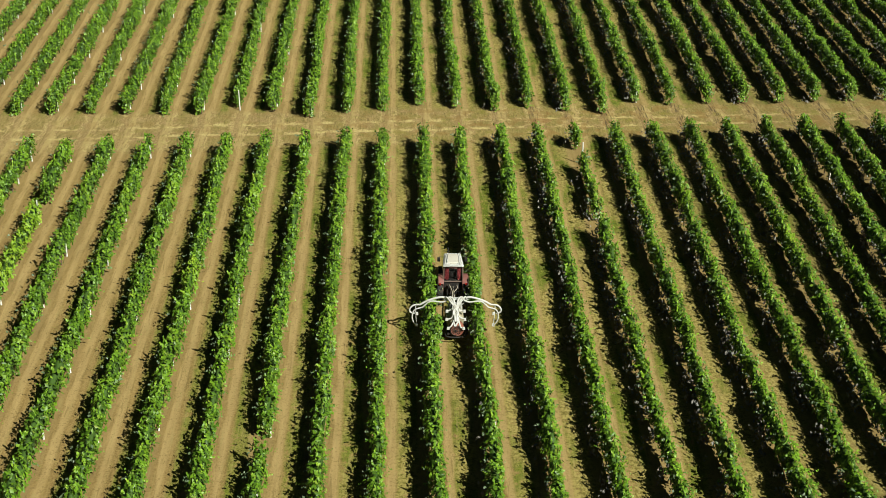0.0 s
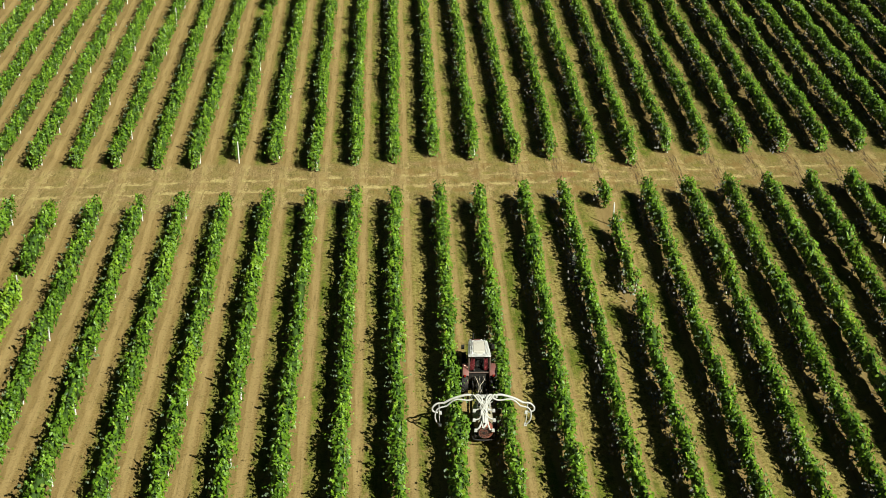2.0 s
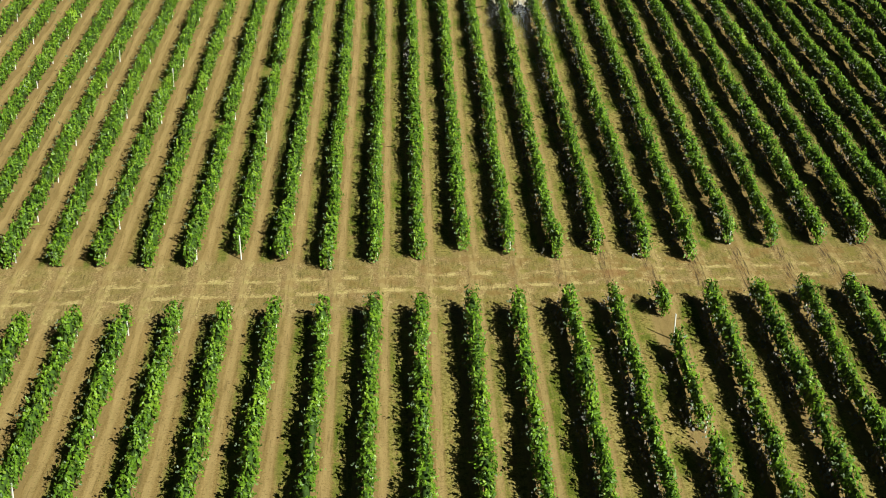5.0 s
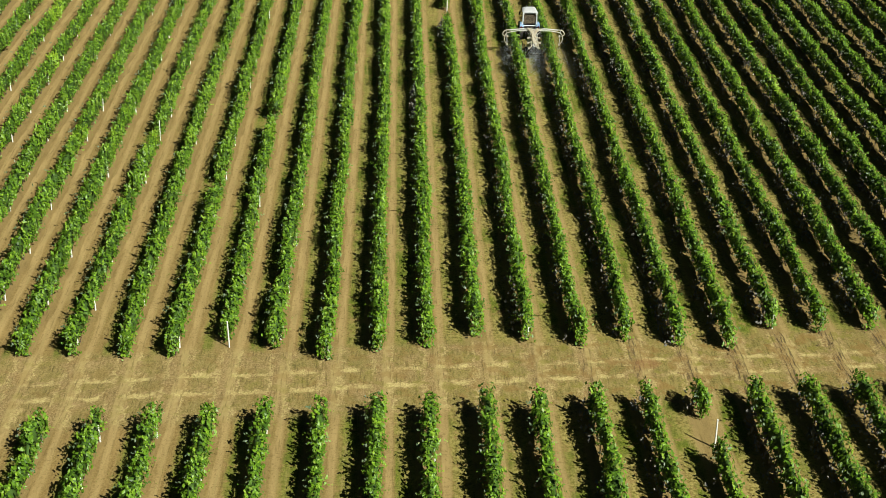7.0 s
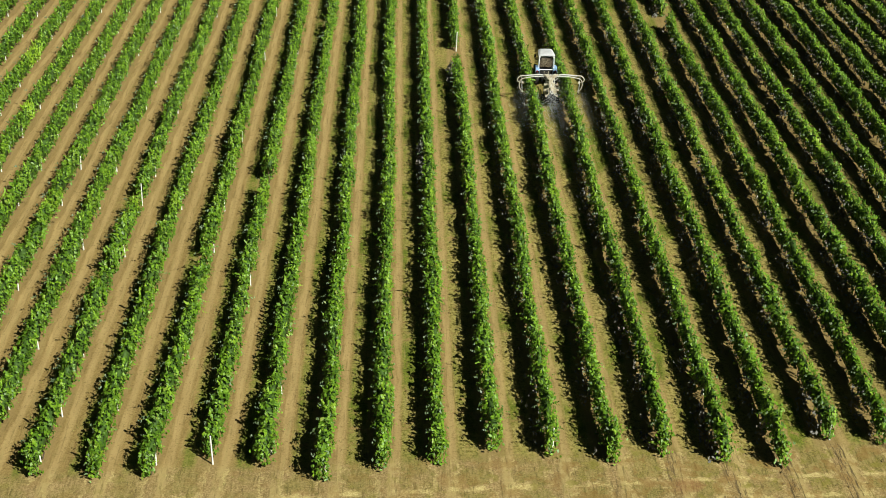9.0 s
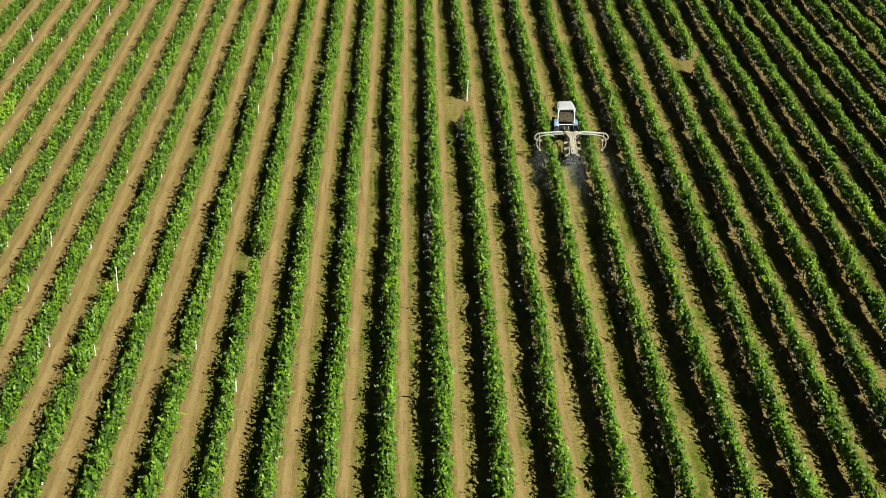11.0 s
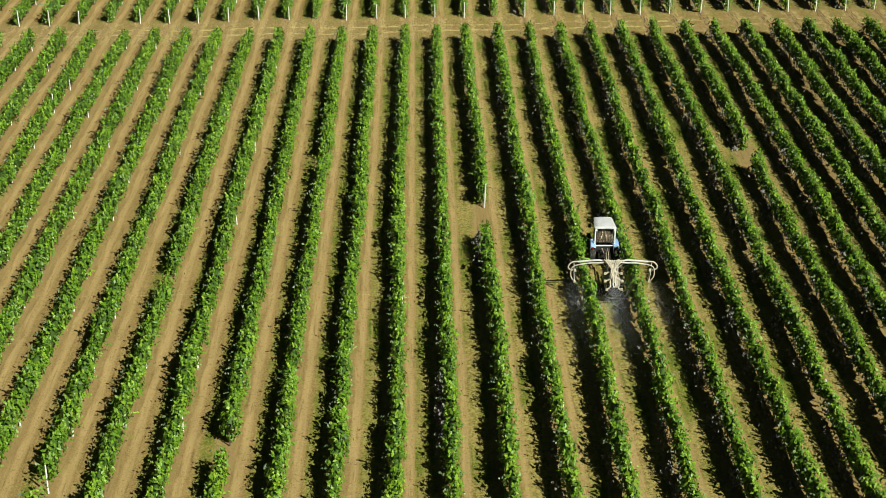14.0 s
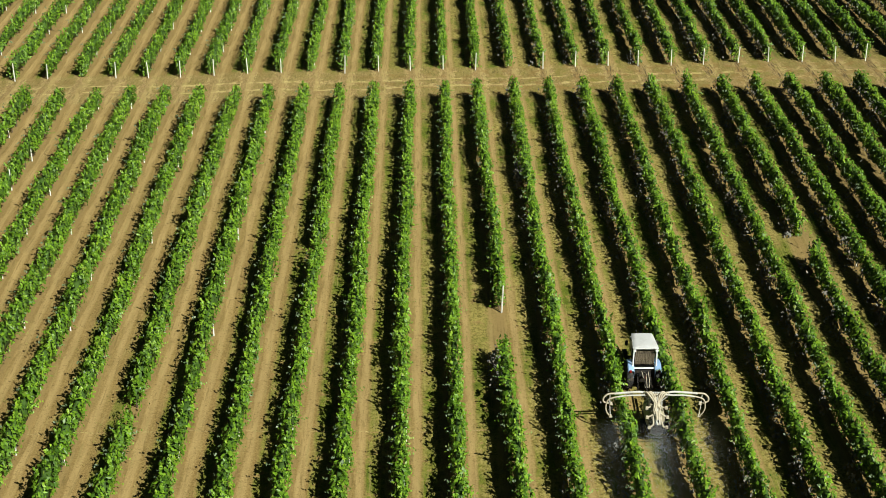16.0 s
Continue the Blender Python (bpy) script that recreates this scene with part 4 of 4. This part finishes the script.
    # mast that carries the arms
    for s in (-1, 1):
        part("mast_post", tube(bmesh.new(), [(s * 0.34, arm_y, 0.60), (s * 0.34, arm_y, 1.7), (s * 0.28, arm_y, arm_z)], 0.045, 8, False), ARM_WHITE, sp)
        part("mast_brace", tube(bmesh.new(), [(s * 0.44, arm_y + 0.7, 1.35), (s * 0.30, arm_y, arm_z - 0.06)], 0.03, 6, False), ARM_WHITE, sp)
    part("mast_beam", box(bmesh.new(), -0.62, 0.62, arm_y - 0.07, arm_y + 0.07, arm_z - 0.07, arm_z + 0.07, 0.02), ARM_WHITE, sp)
    part("manifold", tube(bmesh.new(), [(-0.5, arm_y - 0.12, arm_z + 0.02), (0.5, arm_y - 0.12, arm_z + 0.02)], 0.06, 10, False), hoses, sp)
    for i in range(8):
        x = -0.44 + i * 0.126
        part("valve", lathe(bmesh.new(), [(arm_z - 0.10, 0.028), (arm_z + 0.10, 0.028), (arm_z + 0.11, 0.05), (arm_z + 0.16, 0.05), (arm_z + 0.165, 0.0)], 8, "Z", (x, arm_y - 0.12, 0)), ARM_WHITE, sp)
    reach = 2.50 if red else 2.58
    for s in (-1, 1):
        sag = 0.42 if red else 0.0
        arm = part("arm", tube(bmesh.new(), [(s * 0.45, arm_y, arm_z), (s * 0.9, arm_y, arm_z + 0.10), (s * 1.6, arm_y, arm_z + 0.06 - sag * 0.4), (s * reach * 0.86, arm_y, arm_z - sag)], 0.065, 10), ARM_WHITE, sp)
        part("arm_pipe", tube(bmesh.new(), [(s * 0.40, arm_y - 0.12, arm_z + 0.02), (s * 0.8, arm_y - 0.13, arm_z - (0.16 if red else 0.02)), (s * 1.5, arm_y - 0.12, arm_z - (0.12 if red else 0.04)), (s * reach * 0.8, arm_y - 0.10, arm_z - 0.14 - sag)], 0.045, 8), ARM_WHITE, arm)
        part("arm_strut", tube(bmesh.new(), [(s * 0.30, arm_y, arm_z - 0.5), (s * 0.75, arm_y - 0.02, arm_z - 0.02)], 0.028, 6, False), ARM_WHITE, arm)
        # hoses that hang down outside the rows
        end, z = s * reach, arm_z - sag
        out = s * 0.22
        part("drop_hose", tube(bmesh.new(), [(s * reach * 0.84, arm_y, z + 0.02), (end, arm_y - 0.02, z - 0.02), (end + out, arm_y - 0.05, z - 0.24), (end + out * 0.9, arm_y - 0.06, z - 0.46), (end - s * 0.06, arm_y - 0.06, z - 0.56)], 0.052, 10), hoses, arm)
        part("drop_hose", tube(bmesh.new(), [(s * reach * 0.80, arm_y - 0.10, z - 0.12), (end - s * 0.05, arm_y - 0.10, z - 0.30), (end + s * 0.08, arm_y - 0.12, z - 0.70), (end + s * 0.02, arm_y - 0.14, z - 1.05), (end - s * 0.16, arm_y - 0.12, z - 1.32)], 0.042, 8), hoses, arm)
        part("drop_pipe", tube(bmesh.new(), [(end - s * 0.12, arm_y - 0.02, z - 0.06), (end - s * 0.14, arm_y - 0.04, z - 0.7), (end - s * 0.20, arm_y - 0.06, z - 1.36)], 0.026, 6), ARM_WHITE, arm)
        for dz in (0.56, 1.34):
            part("nozzle_head", frustum(bmesh.new(), (end - s * 0.20 - 0.09, end - s * 0.20 + 0.09, arm_y - 0.15, arm_y + 0.03), (end - s * 0.20 - 0.06, end - s * 0.20 + 0.06, arm_y - 0.11, arm_y - 0.01), z - dz - 0.08, z - dz + 0.08, 0.02), hoses, arm)
    # hoses from the manifold over the tank to the fan
    rng = random.Random(11 if red else 12)
    for s in (-1, 1):
        for n, (gx, gy, gz) in enumerate(((0.52, 1.00, 1.74), (0.54, 0.58, 1.42), (0.46, 0.18, 1.04))):
            w = [rng.uniform(-0.05, 0.05) for _ in range(6)]
            start, column = 0.66 - 0.13 * n, 0.05 + 0.06 * n
            pts = [(s * start, arm_y - 0.08, arm_z), (s * (start - 0.10), arm_y - 0.16, arm_z + 0.20 + w[0]), (s * (start - 0.28), arm_y - 0.30, arm_z + 0.04 + w[1]), (s * column * 0.6 + w[2], arm_y - 0.52, 1.98 + w[3]),
                   (s * column + w[4], (arm_y + gy) / 2 - 0.25, gz + 0.42), (s * (column + 0.06), gy + 0.05, gz + 0.20), (s * 0.30, gy, gz + 0.06 + w[5]), (s * gx, gy - 0.03, gz)]
            h = part("hose", tube(bmesh.new(), pts, 0.046, 9), hoses, sp)
            part("nozzle", frustum(bmesh.new(), (s * gx - 0.09, s * gx + 0.09, gy - 0.12, gy + 0.04), (s * gx - 0.07, s * gx + 0.07, gy - 0.10, gy + 0.02), gz - 0.07, gz + 0.08, 0.02), hoses, h)
    # loose lines that wind down over the tank to the fan
    for i in range(5):
        w = [rng.uniform(-0.20, 0.20) for _ in range(6)]
        pts = [(-0.36 + 0.18 * i, arm_y - 0.12, arm_z + 0.06), (w[0] - 0.2 + 0.1 * i, arm_y - 0.34, arm_z - 0.10), (w[1], 0.85, 1.86 + w[2] * 0.4), (w[3], 0.58, 1.66), (w[4], 0.36, 1.44), (w[5] * 0.8, 0.16, 1.16)]
        part("spray_line", tube(bmesh.new(), pts, 0.026, 7), hoses if i % 2 else ARM_WHITE, sp)
    for s in (-1, 1):
        part("hose", tube(bmesh.new(), [(s * 0.52, arm_y - 0.05, arm_z + 0.04), (s * 0.30, arm_y - 0.10, arm_z + 0.16), (s * 0.14, arm_y - 0.25, arm_z - 0.05), (s * 0.10, 0.8, 1.78), (s * 0.06, 0.45, 1.62), (s * 0.05, 0.28, 1.42)], 0.055, 9), hoses, sp)
    return tagged(sp, label, "sprayer")


def place_pair(k, rear_y, dx, paint, roof_mat, t_label, s_label, hoses, red):
    x = float(row_x(k, rear_y + 3)) + dx
    tractor((x, rear_y + (5.6 if red else 5.9), 0.0), paint, roof_mat, t_label, red, 0.0 if red else 0.2)
    sprayer((x, rear_y, 0.0), s_label, hoses, red)


place_pair(5.5, 74.6, 0.05, RED, CREAM, "faded red tractor with a cream cab roof between vine rows", "trailed vineyard sprayer with chalky white arms over the rows", ARM_WHITE, True)
place_pair(7.5, 163.0, 0.2, BLUE, WHITE, "light blue tractor with a white cab roof between vine rows", "trailed vineyard sprayer with a tangle of cream hoses", HOSE, False)


# ---- spray mist ----
def mist(k, rear_y, dx):
    """Fine droplets that drift down behind the blue tractor's sprayer."""
    rng = np.random.default_rng(77)
    x0 = float(row_x(k, rear_y)) + dx
    n = 170000
    back = rng.gamma(1.5, 2.0, n)
    lane = rng.choice([-1.75, 0.0, 1.5, 2.5, -2.5], n, p=[0.24, 0.40, 0.14, 0.08, 0.14])
    wide = 0.25 + 0.12 * back
    x = lane + rng.normal(0, 1, n) * np.minimum(wide, 0.8)
    z = np.abs(rng.normal(0.9, 0.55, n)) * np.exp(-back * 0.06)
    at = np.stack([x, 0.6 - back, np.clip(z, 0.05, 2.4)], -1)
    v, f = leaves(rng, at, rng.normal(0, 1, (n, 3)), rng.uniform(0.007, 0.013, n))
    f = f[::2]
    ob = arrays("spray_mist", v, f, DROPLET)
    ob.location = (x0, rear_y, 0)
    return tagged(ob, "thin drifting mist of pale spray droplets behind the sprayer", "spray mist", kind="stuff")


DROPLET = plain("spray_droplets", (0.62, 0.66, 0.70), 0.3, vary=0.05, dirty=0.0)
mist(7.5, 163.0, 0.2)


# ---- grass ----
def grass_material():
    m, t, p, out = material("dry_grass_blades")
    geo = t.nodes.new("ShaderNodeNewGeometry")
    ramp = t.nodes.new("ShaderNodeValToRGB")
    t.links.new(geo.outputs["Random Per Island"], ramp.inputs[0])
    e = ramp.color_ramp.elements
    e[0].color, e[1].color = (0.105, 0.125, 0.013, 1), (0.30, 0.24, 0.068, 1)
    e.new(0.55).color = (0.165, 0.165, 0.022, 1)
    t.links.new(ramp.outputs[0], p.inputs["Base Color"])
    p.inputs["Roughness"].default_value = 0.8
    return m


def build_grass():
    rng = np.random.default_rng(21)
    n = 190000
    y = rng.uniform(56, 250, n)
    half = 26 + (np.clip(y, 58, 141) - 58) * 0.25
    x = 1.5 + rng.uniform(-1, 1, n) * half
    # more blades where the field is wider, fewer out of the strips and off the headlands
    west = np.mod(row_index(x, y), 1) * 3
    strip = np.clip((west - 1.0) / 0.5, 0, 1) * np.clip((2.9 - west) / 0.3, 0, 1)
    road = ((y > edge_a(x) + 0.3) & (y < edge_b(x) - 0.2)) | ((y > edge_b_far(x) + 0.3) & (y < edge_c(x) - 0.2))
    patch = np.zeros(n)
    for wave in (9.0, 4.0, 2.3, 1.1):
        for _ in range(3):
            a, f = rng.uniform(0, 6.3, 2)
            patch += np.sin((x * math.cos(a) + y * math.sin(a)) * 6.28 / wave + f)
    island = np.clip((1.5 - np.abs(west - 1.5) - 0.65) / 0.3, 0.02, 1)
    share = np.where(road, 0.3 * island, 0.75 * strip + 0.06) * half / 47 * np.clip(0.55 + patch * 0.16, 0.04, 1)
    keep = rng.uniform(size=n) < share
    x, y = x[keep], y[keep]
    m = len(x)
    at = np.repeat(np.stack([x, y, np.full(m, 0.03)], -1), 3, 0) + rng.normal(0, 0.10, (m * 3, 3)) * [1, 1, 0.12]
    v, f = leaves(rng, at, rng.normal(0, 1, (m * 3, 3)) * [0.6, 0.6, 0.3] + [0.1, -0.25, 0.8], rng.uniform(0.05, 0.11, m * 3))
    f = f[::2]
    ob = arrays("grass", v, f, grass_material())
    return tagged(ob, "patchy dry yellow-green grass in the alleys and headlands", "grass", kind="stuff")


build_grass()


# ---- clods ----
def build_clods():
    """Torn-up brown clods where the tractors turn out of the rows, thickest on the eastern headlands."""
    rng = np.random.default_rng(31)
    n = 36000
    k = rng.integers(ROW_FIRST, ROW_LAST + 1, n)
    first = rng.uniform(size=n) < 0.62
    u = rng.uniform(-0.1, 1.05, n)
    line = rng.choice([-0.34, 0.02, 0.33], n, p=[0.35, 0.35, 0.30])
    x = row_x(k, np.where(first, 108.0, 219.0)) + line + rng.normal(0, 0.13, n)
    y = np.where(first, edge_a(x) + u * (edge_b(x) - edge_a(x)), edge_b_far(x) + u * (edge_c(x) - edge_b_far(x)))
    streak = np.sin(k * 12.9) * 0.5 + np.sin(y * 1.3 + k * 2.1) * 0.5
    share = np.clip(0.012 * (x - 6), 0.0, 0.25) * np.clip(0.55 + 0.5 * streak, 0.1, 1)
    on = rng.uniform(size=n) < share
    x, y = x[on], y[on]
    m = len(x)
    size = rng.uniform(0.012, 0.042, (m, 1, 1)) * np.array([1.0, 1.9, 1.0]) * np.where(rng.uniform(size=(m, 1, 1)) < 0.1, 1.7, 1)
    shape = np.array([(1, 0, 0.1), (0.2, 1, 0.1), (-1, 0.3, 0.1), (-0.2, -1, 0.1), (0.1, 0.1, 0.9), (0, 0, -0.6)])
    v = shape[None] * size * rng.uniform(0.6, 1.3, (m, 6, 3)) + np.stack([x, y, np.full(m, 0.02)], -1)[:, None]
    tri = np.array([(0, 1, 4), (1, 2, 4), (2, 3, 4), (3, 0, 4), (1, 0, 5), (2, 1, 5), (3, 2, 5), (0, 3, 5)])
    f = (np.arange(m)[:, None, None] * 6 + tri[None]).reshape(-1, 3)
    ob = arrays("soil_clods", v.reshape(-1, 3), f, CLOD)
    return tagged(ob, "loose brown soil clods along the headland wheel tracks", "soil clods", kind="stuff")


CLOD = plain("brown_clod", (0.21, 0.14, 0.058), 0.95, vary=0.5, scale=1.2, dirt=(0.27, 0.19, 0.080), dirty=0.7)
build_clods()
